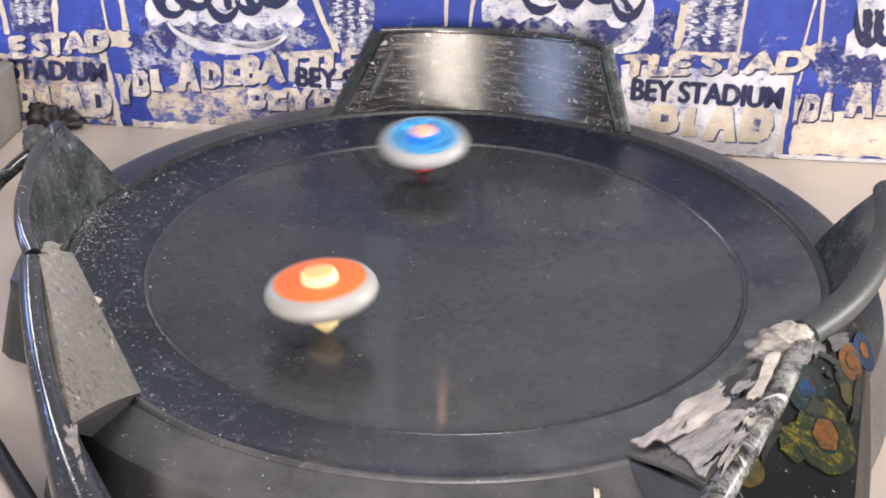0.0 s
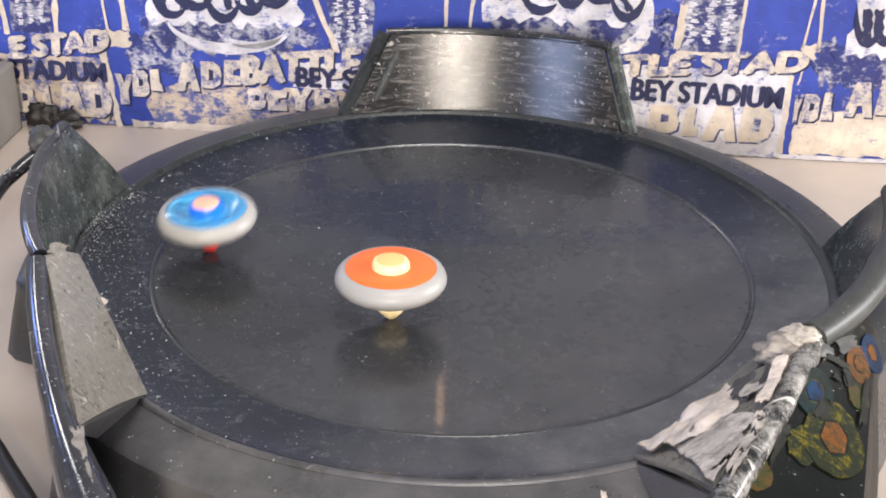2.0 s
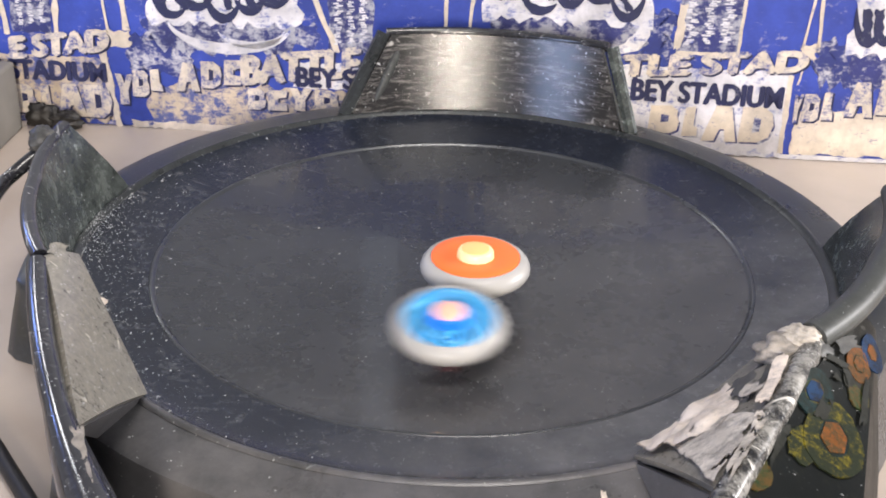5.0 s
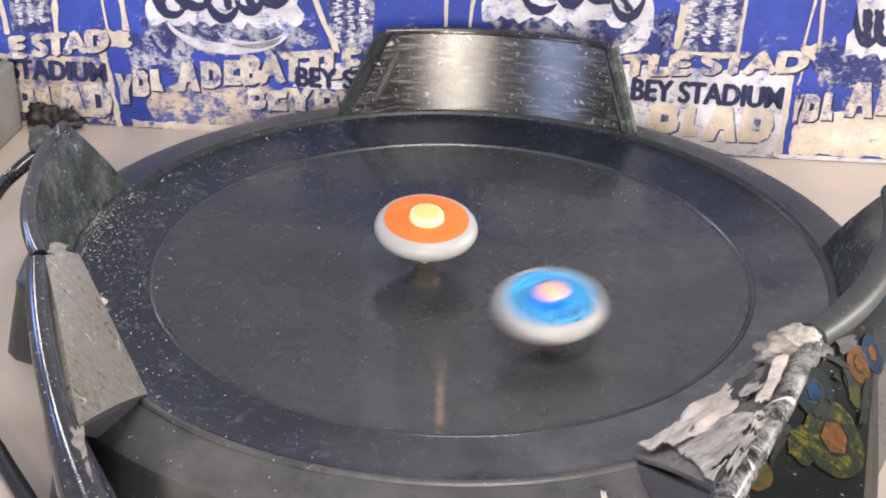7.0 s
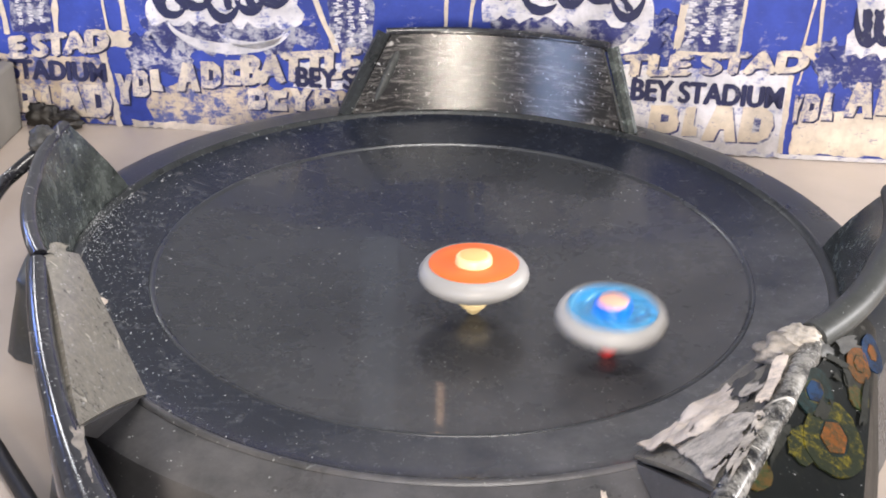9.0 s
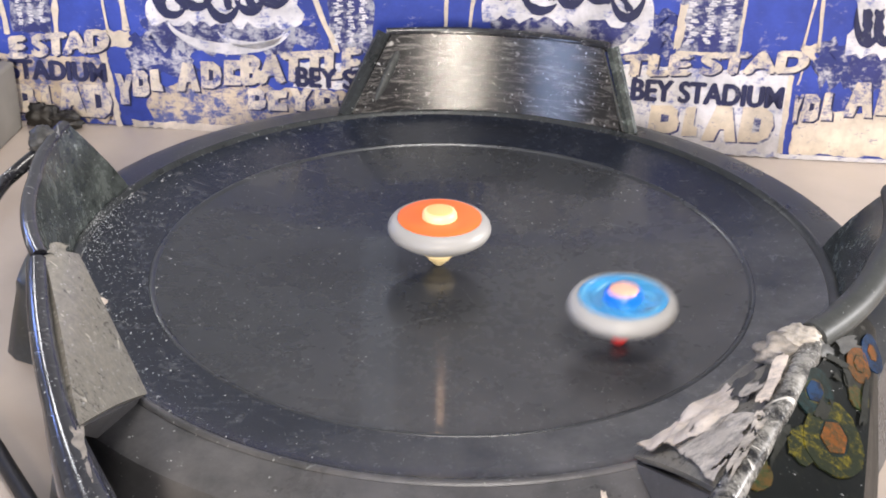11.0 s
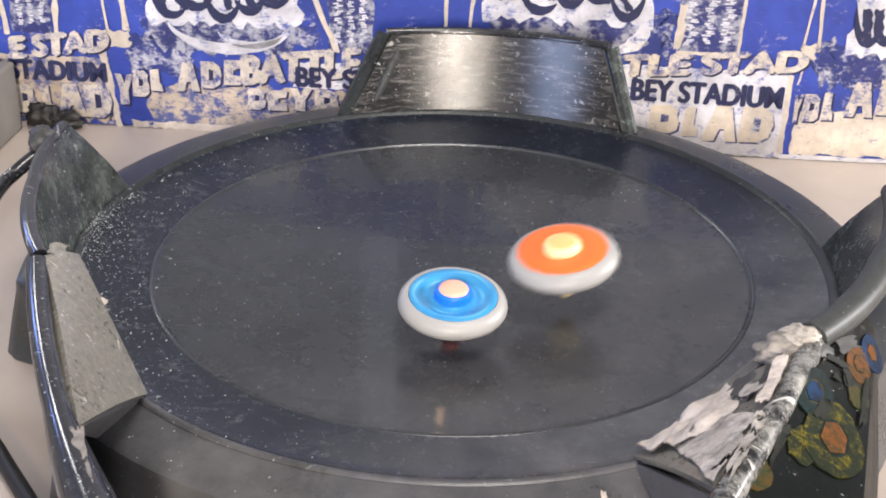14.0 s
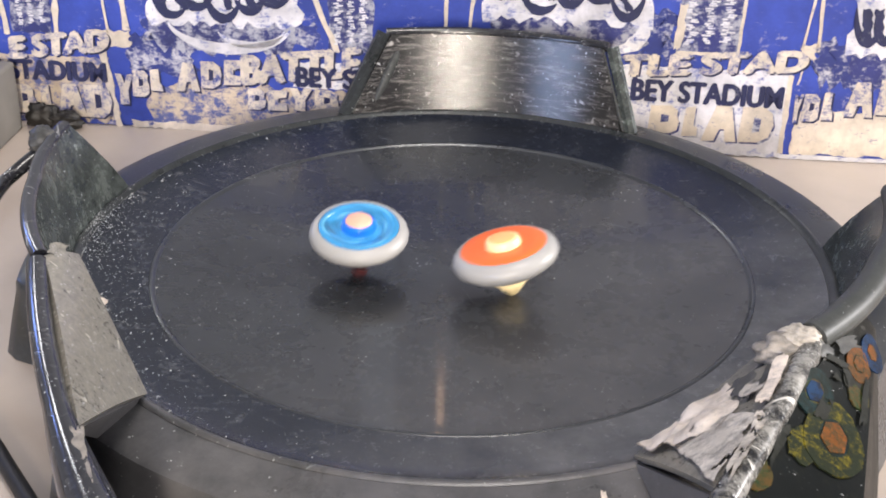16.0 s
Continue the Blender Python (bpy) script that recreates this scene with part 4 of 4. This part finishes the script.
def motions():
    # the knock that shifts the arena
    shift = [(0.0, pose(-0.0030, 0.0012, 0, 0, 0, 0.2)), (0.3, pose(-0.0026, 0.0010, 0, 0, 0, 0.2)), (0.4, pose(-0.0012, -0.0002, 0, 0, 0, 0.1)), (0.5, pose(-0.0004, -0.0008, 0, 0, 0, 0)),
             (0.7, pose(0, -0.0002, 0)), (1.0, pose(0, 0, 0)), (16.0, pose(0, 0, 0))]
    walk(ARENA, shift)
    walk(ORANGE_TOP, [
        # orange top
        (0, stand(-0.0535, -0.0613, -2, -6)), (0.1, stand(-0.0387, -0.0878, -1, -4)), (0.2, stand(-0.0098, -0.1024, -0, -3)),
        (0.3, stand(0.0214, -0.1005, 0, -2)), (0.4, stand(0.0693, -0.0841, 1, -1, 0.010)), (0.5, stand(0.0912, -0.1070, 2, 1, 0.026)),
        (0.6, stand(0.0883, -0.0560, 1, -2, 0.020)), (0.7, stand(0.0695, -0.0040, 0, -1, 0.007)), (0.8, stand(0.0445, 0.0202, -1, -3)),
        (0.9, stand(0.0160, 0.0070, -2, -4)), (1, stand(-0.0115, -0.0162, -3, -5)), (1.1, stand(-0.0148, -0.0344, -3, -4)),
        (1.2, stand(0.0083, -0.0506, -4, -3)), (1.3, stand(0.0111, -0.0528, -4, -3)), (1.4, stand(0.0058, -0.0532, -5, -2)),
        (1.5, stand(-0.0010, -0.0469, -5, -1)), (1.6, stand(-0.0094, -0.0497, -4, -1)), (1.7, stand(-0.0154, -0.0498, -3, -1)),
        (1.8, stand(-0.0216, -0.0478, -2, -1)), (1.9, stand(-0.0245, -0.0498, -2, -0)), (2, stand(-0.0266, -0.0471, -1, -0)),
        (2.1, stand(-0.0279, -0.0473, 0, 0)), (2.2, stand(-0.0264, -0.0426, 1, 1)), (2.3, stand(-0.0249, -0.0377, 2, 2)),
        (2.4, stand(-0.0223, -0.0327, 3, 3)), (2.5, stand(-0.0203, -0.0208, 4, 3)), (2.6, stand(-0.0204, -0.0137, 4, 3)),
        (2.7, stand(-0.0207, -0.0064, 5, 4)), (2.8, stand(-0.0212, 0.0034, 6, 4)), (2.9, stand(-0.0214, 0.0086, 7, 4)),
        (3, stand(-0.0215, 0.0136, 8, 4)), (3.1, stand(-0.0202, 0.0140, 8, 3)), (3.2, stand(-0.0166, 0.0143, 9, 2)),
        (3.3, stand(-0.0128, 0.0122, 9, 1)), (3.4, stand(-0.0080, 0.0102, 9, -0)), (3.5, stand(-0.0006, 0.0103, 9, -1)),
        (3.6, stand(0.0032, 0.0060, 9, -1)), (3.7, stand(0.0086, 0.0060, 8, -1)), (3.8, stand(0.0140, 0.0060, 8, -1)),
        (3.9, stand(0.0183, 0.0036, 7, -1)), (4, stand(0.0221, 0.0060, 7, -1)), (4.1, stand(0.0234, -0.0012, 7, -1)),
        (4.2, stand(0.0243, -0.0059, 7, -1)), (4.5, stand(0.0217, -0.0231, 0, 0)), (4.9, stand(0.0133, -0.0310, 0, 0)),
        (5.3, stand(0.0012, -0.0400, 0, 0)), (5.8, stand(-0.0100, -0.0330, 0, 0)), (6.3, stand(-0.0242, -0.0301, 4, 5)),
        (6.4, stand(-0.0234, -0.0279, 3, 5)), (6.5, stand(-0.0223, -0.0191, 3, 5)), (6.6, stand(-0.0217, -0.0161, 4, 5)),
        (6.7, stand(-0.0196, -0.0111, 5, 4)), (6.8, stand(-0.0176, -0.0013, 6, 3)), (6.9, stand(-0.0165, 0.0015, 7, 3)),
        (7, stand(-0.0135, 0.0076, 8, 2)), (7.1, stand(-0.0119, 0.0094, 8, 2)), (7.2, stand(-0.0085, 0.0121, 8, 1)),
        (7.3, stand(-0.0050, 0.0124, 8, 0)), (7.4, stand(-0.0025, 0.0127, 8, -0)), (7.5, stand(0.0021, 0.0127, 9, -1)),
        (7.6, stand(0.0055, 0.0082, 8, -1)), (7.7, stand(0.0089, 0.0057, 8, -2)), (7.8, stand(0.0122, 0.0009, 7, -2)),
        (7.9, stand(0.0155, -0.0038, 7, -3)), (8, stand(0.0191, -0.0047, 6, -3)), (8.1, stand(0.0206, -0.0134, 5, -3)),
        (8.2, stand(0.0236, -0.0159, 5, -2)), (8.3, stand(0.0244, -0.0208, 4, -2)), (8.4, stand(0.0252, -0.0234, 3, -1)),
        (8.5, stand(0.0243, -0.0260, 2, -1)), (8.6, stand(0.0228, -0.0330, 1, -1)), (8.7, stand(0.0207, -0.0356, 1, -1)),
        (8.8, stand(0.0177, -0.0360, -0, -1)), (8.9, stand(0.0146, -0.0386, -1, -1)), (9, stand(0.0100, -0.0406, -2, -1)),
        (9.1, stand(0.0046, -0.0479, -1, -1)), (9.2, stand(0.0026, -0.0479, -1, -1)), (9.7, stand(-0.0140, -0.0405, 0, 0)),
        (10.2, stand(-0.0180, -0.0230, 0, 0)), (10.6, stand(-0.0110, -0.0047, 0, 0)), (11, stand(-0.0065, 0.0050, 0, 0)),
        (11.3, stand(0.0032, 0.0049, 6, -1)), (11.4, stand(0.0075, 0.0029, 7, -1)), (11.5, stand(0.0106, 0.0040, 7, -1)),
        (11.6, stand(0.0129, -0.0017, 6, -1)), (11.7, stand(0.0150, -0.0042, 6, -1)), (11.8, stand(0.0170, -0.0091, 5, -1)),
        (11.9, stand(0.0191, -0.0138, 5, -1)), (12, stand(0.0206, -0.0151, 4, -1)), (12.1, stand(0.0210, -0.0233, 3, -1)),
        (12.2, stand(0.0199, -0.0260, 2, -1)), (12.3, stand(0.0199, -0.0285, 2, -1)), (12.4, stand(0.0177, -0.0356, 1, -1)),
        (12.5, stand(0.0167, -0.0353, 0, -1)), (12.6, stand(0.0133, -0.0429, -1, -0)), (12.7, stand(0.0100, -0.0433, -1, 0)),
        (12.8, stand(0.0068, -0.0458, -2, 1)), (12.9, stand(0.0015, -0.0442, -3, 2)), (13, stand(-0.0172, -0.0162, -3, 2)),
        (13.1, stand(-0.0326, -0.0151, -2, 2)), (13.2, stand(-0.0476, -0.0115, -1, 2)), (13.3, stand(-0.0576, -0.0167, 0, 2)),
        (13.4, stand(-0.0618, -0.0259, 2, 2)), (13.5, stand(-0.0574, -0.0311, 3, 2)), (13.6, stand(-0.0431, -0.0580, 3, 1)),
        (13.7, stand(-0.0179, -0.0660, 4, -0)), (13.8, stand(0.0106, -0.0599, 4, -1)), (13.9, stand(0.0350, -0.0442, 5, -3)),
        (14, stand(0.0518, -0.0340, 5, -8, 0.006)), (14.1, stand(0.0829, 0.0070, 8, -2, 0.005)), (14.2, stand(0.1044, 0.0476, 8, -1)),
        (14.3, stand(0.1129, 0.0712, 10, -0)), (14.4, stand(0.1084, 0.0855, 11, 1)), (14.5, stand(0.0904, 0.0882, 13, 2)),
        (14.6, stand(0.0751, 0.0850, 13, 1)), (14.7, stand(0.0612, 0.0824, 13, -1)), (14.8, stand(0.0351, 0.0689, 12, -3)),
        (14.9, stand(0.0191, 0.0503, 12, -5)), (15, stand(0.0182, 0.0311, 12, -6)), (15.1, stand(0.0236, 0.0131, 12, -6)),
        (15.2, stand(0.0705, 0.0300, 10, -9, 0.002)), (15.3, stand(0.1041, 0.0537, 10, -6)), (15.4, stand(0.1074, 0.0590, 10, -6)),
        (15.5, stand(0.1082, 0.0653, 9, -6)), (15.6, stand(0.1016, 0.0561, 7, -8)), (15.7, stand(0.0877, 0.0422, 4, -9)),
        (15.8, stand(0.0661, 0.0195, 2, -10)), (15.9, stand(0.0448, -0.0046, -1, -11)), (16, stand(0.0287, -0.0222, -3, -13)),
    ])
    walk(BLUE_TOP, [
        # blue top
        (0, stand(-0.0170, 0.1072, 9, -1)), (0.1, stand(-0.0616, 0.0738, 9, -1)), (0.2, stand(-0.0698, 0.0022, 9, -1)),
        (0.3, stand(-0.0314, -0.0598, 9, -1)), (0.4, stand(0.0212, -0.0587, 9, -1)), (0.5, stand(0.0685, -0.0265, 9, -1)),
        (0.6, stand(0.0896, 0.0333, 8, -2)), (0.7, stand(0.0697, 0.0744, 7, -3)), (0.8, stand(0.0323, 0.0848, 5, -3)),
        (0.9, stand(-0.0238, 0.0733, 4, -4)), (1, stand(-0.0641, 0.0306, 3, -5)), (1.1, stand(-0.0834, -0.0340, 3, -4)),
        (1.2, stand(-0.0780, -0.0914, 2, -3)), (1.3, stand(-0.0275, -0.1318, 1, -1)), (1.4, stand(0.0341, -0.1272, 1, -0)),
        (1.5, stand(0.0811, -0.0836, 0, 2, 0.004)), (1.6, stand(0.0840, -0.0118, 1, 0)), (1.7, stand(0.0404, 0.0444, 2, -0)),
        (1.8, stand(-0.0247, 0.0673, 2, -0)), (1.9, stand(-0.0835, 0.0476, 3, -1)), (2, stand(-0.1166, 0.0077, 4, -1)),
        (2.1, stand(-0.1117, -0.0508, 5, 0)), (2.2, stand(-0.0678, -0.0946, 5, 2)), (2.3, stand(0.0006, -0.0997, 6, 4)),
        (2.4, stand(0.0507, -0.0548, 7, 5)), (2.5, stand(0.0586, 0.0190, 7, 7)), (2.6, stand(0.0266, 0.0748, 7, 6)),
        (2.7, stand(-0.0283, 0.1070, 7, 5)), (2.8, stand(-0.0778, 0.0956, 7, 5)), (2.9, stand(-0.1030, 0.0459, 6, 4)),
        (3, stand(-0.0918, -0.0123, 6, 3)), (3.1, stand(-0.0425, -0.0718, 7, 3)), (3.2, stand(0.0215, -0.0714, 7, 3)),
        (3.3, stand(0.0731, -0.0247, 8, 3)), (3.4, stand(0.0869, 0.0338, 8, 3)), (3.5, stand(0.0602, 0.0992, 9, 3)),
        (3.6, stand(0.0226, 0.1163, 9, 2)), (3.7, stand(-0.0267, 0.0993, 9, 2)), (3.8, stand(-0.0594, 0.0453, 9, 1)),
        (3.9, stand(-0.0611, -0.0220, 9, -0)), (4, stand(-0.0243, -0.0759, 9, -1)), (4.1, stand(0.0382, -0.0860, 9, -1)),
        (4.2, stand(0.0936, -0.0548, 9, -1)), (4.3, stand(0.0800, 0.0047, 8, 3)), (4.4, stand(0.0724, 0.0664, 9, 3)),
        (4.5, stand(0.0382, 0.1066, 9, 3)), (4.6, stand(-0.0079, 0.1058, 9, 2)), (4.7, stand(-0.0505, 0.0695, 9, 1)),
        (4.8, stand(-0.0681, 0.0098, 9, 1)), (4.9, stand(-0.0501, -0.0497, 9, -0)), (5, stand(-0.0007, -0.0803, 9, -0)),
        (5.1, stand(0.0564, -0.0670, 9, -0)), (5.2, stand(0.0748, -0.0173, 8, 2)), (5.3, stand(0.0824, 0.0433, 8, 2)),
        (5.4, stand(0.0270, 0.0838, 8, 3)), (5.5, stand(-0.0194, 0.0960, 8, 2)), (5.6, stand(-0.0659, 0.0772, 8, 2)),
        (5.7, stand(-0.0900, 0.0309, 8, 2)), (5.8, stand(-0.0820, -0.0245, 8, 1)), (5.9, stand(-0.0421, -0.0665, 8, 1)),
        (6, stand(0.0140, -0.0714, 8, 1)), (6.1, stand(0.0601, -0.0359, 8, 0)), (6.2, stand(0.0776, 0.0212, 8, 0)), (6.3, stand(0.0263, 0.0615, 7, 2)),
        (6.4, stand(-0.0154, 0.0860, 7, 2)), (6.5, stand(-0.0639, 0.0864, 7, 2)), (6.6, stand(-0.0953, 0.0526, 7, 2)),
        (6.7, stand(-0.0998, 0.0021, 8, 2)), (6.8, stand(-0.0712, -0.0520, 8, 1)), (6.9, stand(-0.0166, -0.0791, 8, 1)),
        (7, stand(0.0417, -0.0619, 8, 1)), (7.1, stand(0.0767, -0.0089, 8, 0)), (7.2, stand(0.0785, 0.0516, 9, -0)),
        (7.3, stand(0.0510, 0.0915, 9, -0)), (7.4, stand(0.0097, 0.1072, 9, -1)), (7.5, stand(-0.0320, 0.0882, 9, -1)),
        (7.6, stand(-0.0592, 0.0349, 8, -1)), (7.7, stand(-0.0585, -0.0267, 8, -0)), (7.8, stand(-0.0250, -0.0763, 7, -0)),
        (7.9, stand(0.0276, -0.0873, 6, 0)), (8, stand(0.0854, -0.0550, 6, 1)), (8.1, stand(0.1073, -0.0091, 5, -0)),
        (8.2, stand(0.0929, 0.0344, 5, -1)), (8.3, stand(0.0530, 0.0580, 4, -1)), (8.4, stand(0.0009, 0.0512, 4, -2)),
        (8.5, stand(-0.0422, 0.0227, 3, 0)), (8.6, stand(-0.0642, -0.0272, 3, -2)), (8.7, stand(-0.0559, -0.0771, 2, -1)),
        (8.8, stand(-0.0186, -0.1083, 1, -1)), (8.9, stand(0.0297, -0.1080, 1, -0)), (9, stand(0.0667, -0.0750, 0, 1)),
        (9.1, stand(0.0737, -0.0298, 0, 0)), (9.2, stand(0.0645, -0.0070, 1, 0)), (9.3, stand(0.0477, 0.0571, 4, -2)),
        (9.4, stand(-0.0033, 0.0488, 4, -2)), (9.5, stand(-0.0437, 0.0187, 3, -3)), (9.6, stand(-0.0619, -0.0304, 3, -2)),
        (9.7, stand(-0.0500, -0.0775, 2, -2)), (9.8, stand(-0.0118, -0.1048, 2, -1)), (9.9, stand(0.0348, -0.1010, 1, -0)),
        (10, stand(0.0684, -0.0696, 0, 0)), (10.1, stand(0.0759, -0.0268, 0, -0)), (10.2, stand(0.0739, 0.0257, 3, -1)),
        (10.3, stand(0.0309, 0.0424, 3, -1)), (10.4, stand(-0.0046, 0.0576, 5, -4)), (10.5, stand(-0.0390, 0.0253, 5, -4)),
        (10.6, stand(-0.0520, -0.0241, 4, -3)), (10.7, stand(-0.0381, -0.0694, 3, -3)), (10.8, stand(-0.0015, -0.0953, 2, -2)),
        (10.9, stand(0.0427, -0.0908, 1, -2)), (11, stand(0.0729, -0.0652, -0, -1)), (11.1, stand(0.0810, -0.0213, 0, -1)),
        (11.2, stand(0.0587, 0.0137, 1, -1)), (11.3, stand(0.0358, 0.0740, 5, -4)), (11.4, stand(-0.0068, 0.0645, 5, -4)),
        (11.5, stand(-0.0386, 0.0277, 6, -5)), (11.6, stand(-0.0494, -0.0247, 4, -4)), (11.7, stand(-0.0339, -0.0705, 3, -3)),
        (11.8, stand(0.0034, -0.0956, 2, -3)), (11.9, stand(0.0477, -0.0891, 1, -2)), (12, stand(0.0760, -0.0625, -0, -1)),
        (12.1, stand(0.0818, -0.0166, 0, -1)), (12.2, stand(0.0560, 0.0169, 1, -1)), (12.3, stand(0.0120, 0.0333, 2, -1)),
        (12.4, stand(-0.0326, 0.0255, 2, -1)), (12.5, stand(-0.0642, 0.0018, 3, -1)), (12.6, stand(-0.0750, -0.0417, 3, -1)),
        (12.7, stand(-0.0576, -0.0790, 3, -1)), (12.8, stand(-0.0181, -0.0967, 3, -1)), (12.9, stand(0.0253, -0.0849, 3, -1)),
        (13, stand(0.0633, -0.0567, 3, -1)), (13.1, stand(0.0748, -0.0155, 3, -2)), (13.2, stand(0.0607, 0.0298, 3, -3)),
        (13.3, stand(0.0245, 0.0523, 4, -4)), (13.4, stand(-0.0169, 0.0528, 4, -5)), (13.5, stand(-0.0495, 0.0323, 4, -6)),
        (13.6, stand(-0.0686, 0.0078, 5, -4)), (13.7, stand(-0.0666, -0.0310, 5, -3)), (13.8, stand(-0.0461, -0.0586, 6, -1)),
        (13.9, stand(-0.0159, -0.0680, 6, 0)), (14, stand(0.0001, -0.0623, 6, 2)), (14.1, stand(-0.0067, -0.0655, 6, 1)),
        (14.2, stand(-0.0087, -0.0618, 5, 1)), (14.3, stand(-0.0049, -0.0557, 4, 1)), (14.4, stand(-0.0020, -0.0475, 3, 1)),
        (14.5, stand(-0.0015, -0.0368, 3, 1)), (14.6, stand(-0.0043, -0.0257, 4, 1)), (14.7, stand(-0.0107, -0.0191, 5, 1)),
        (14.8, stand(-0.0269, -0.0084, 6, 1)), (14.9, stand(-0.0385, -0.0091, 7, 1)), (15, stand(-0.0362, -0.0221, 8, 1)),
        (15.1, stand(-0.0217, -0.0300, 7, 1)), (15.2, stand(-0.0377, -0.0416, 7, 1)), (15.3, stand(-0.0378, -0.0608, 6, 1)),
        (15.4, stand(-0.0208, -0.0673, 5, 1)), (15.5, stand(-0.0036, -0.0534, 5, 2)), (15.6, stand(0.0028, -0.0292, 6, 1)),
        (15.7, stand(-0.0053, -0.0039, 6, 1)), (15.8, stand(-0.0212, 0.0130, 7, 1)), (15.9, stand(-0.0394, 0.0171, 8, 1)),
        (16, stand(-0.0445, 0.0023, 9, 1)),
    ])
    # fast spin of both tops
    for ring, turn in ((ORANGE_RING, 80), (BLUE_RING, -80)):
        walk(ring, [(i / FPS, pose(0, 0, 0, 0, 0, turn * i)) for i in range(16 * FPS + 1)])


motions()
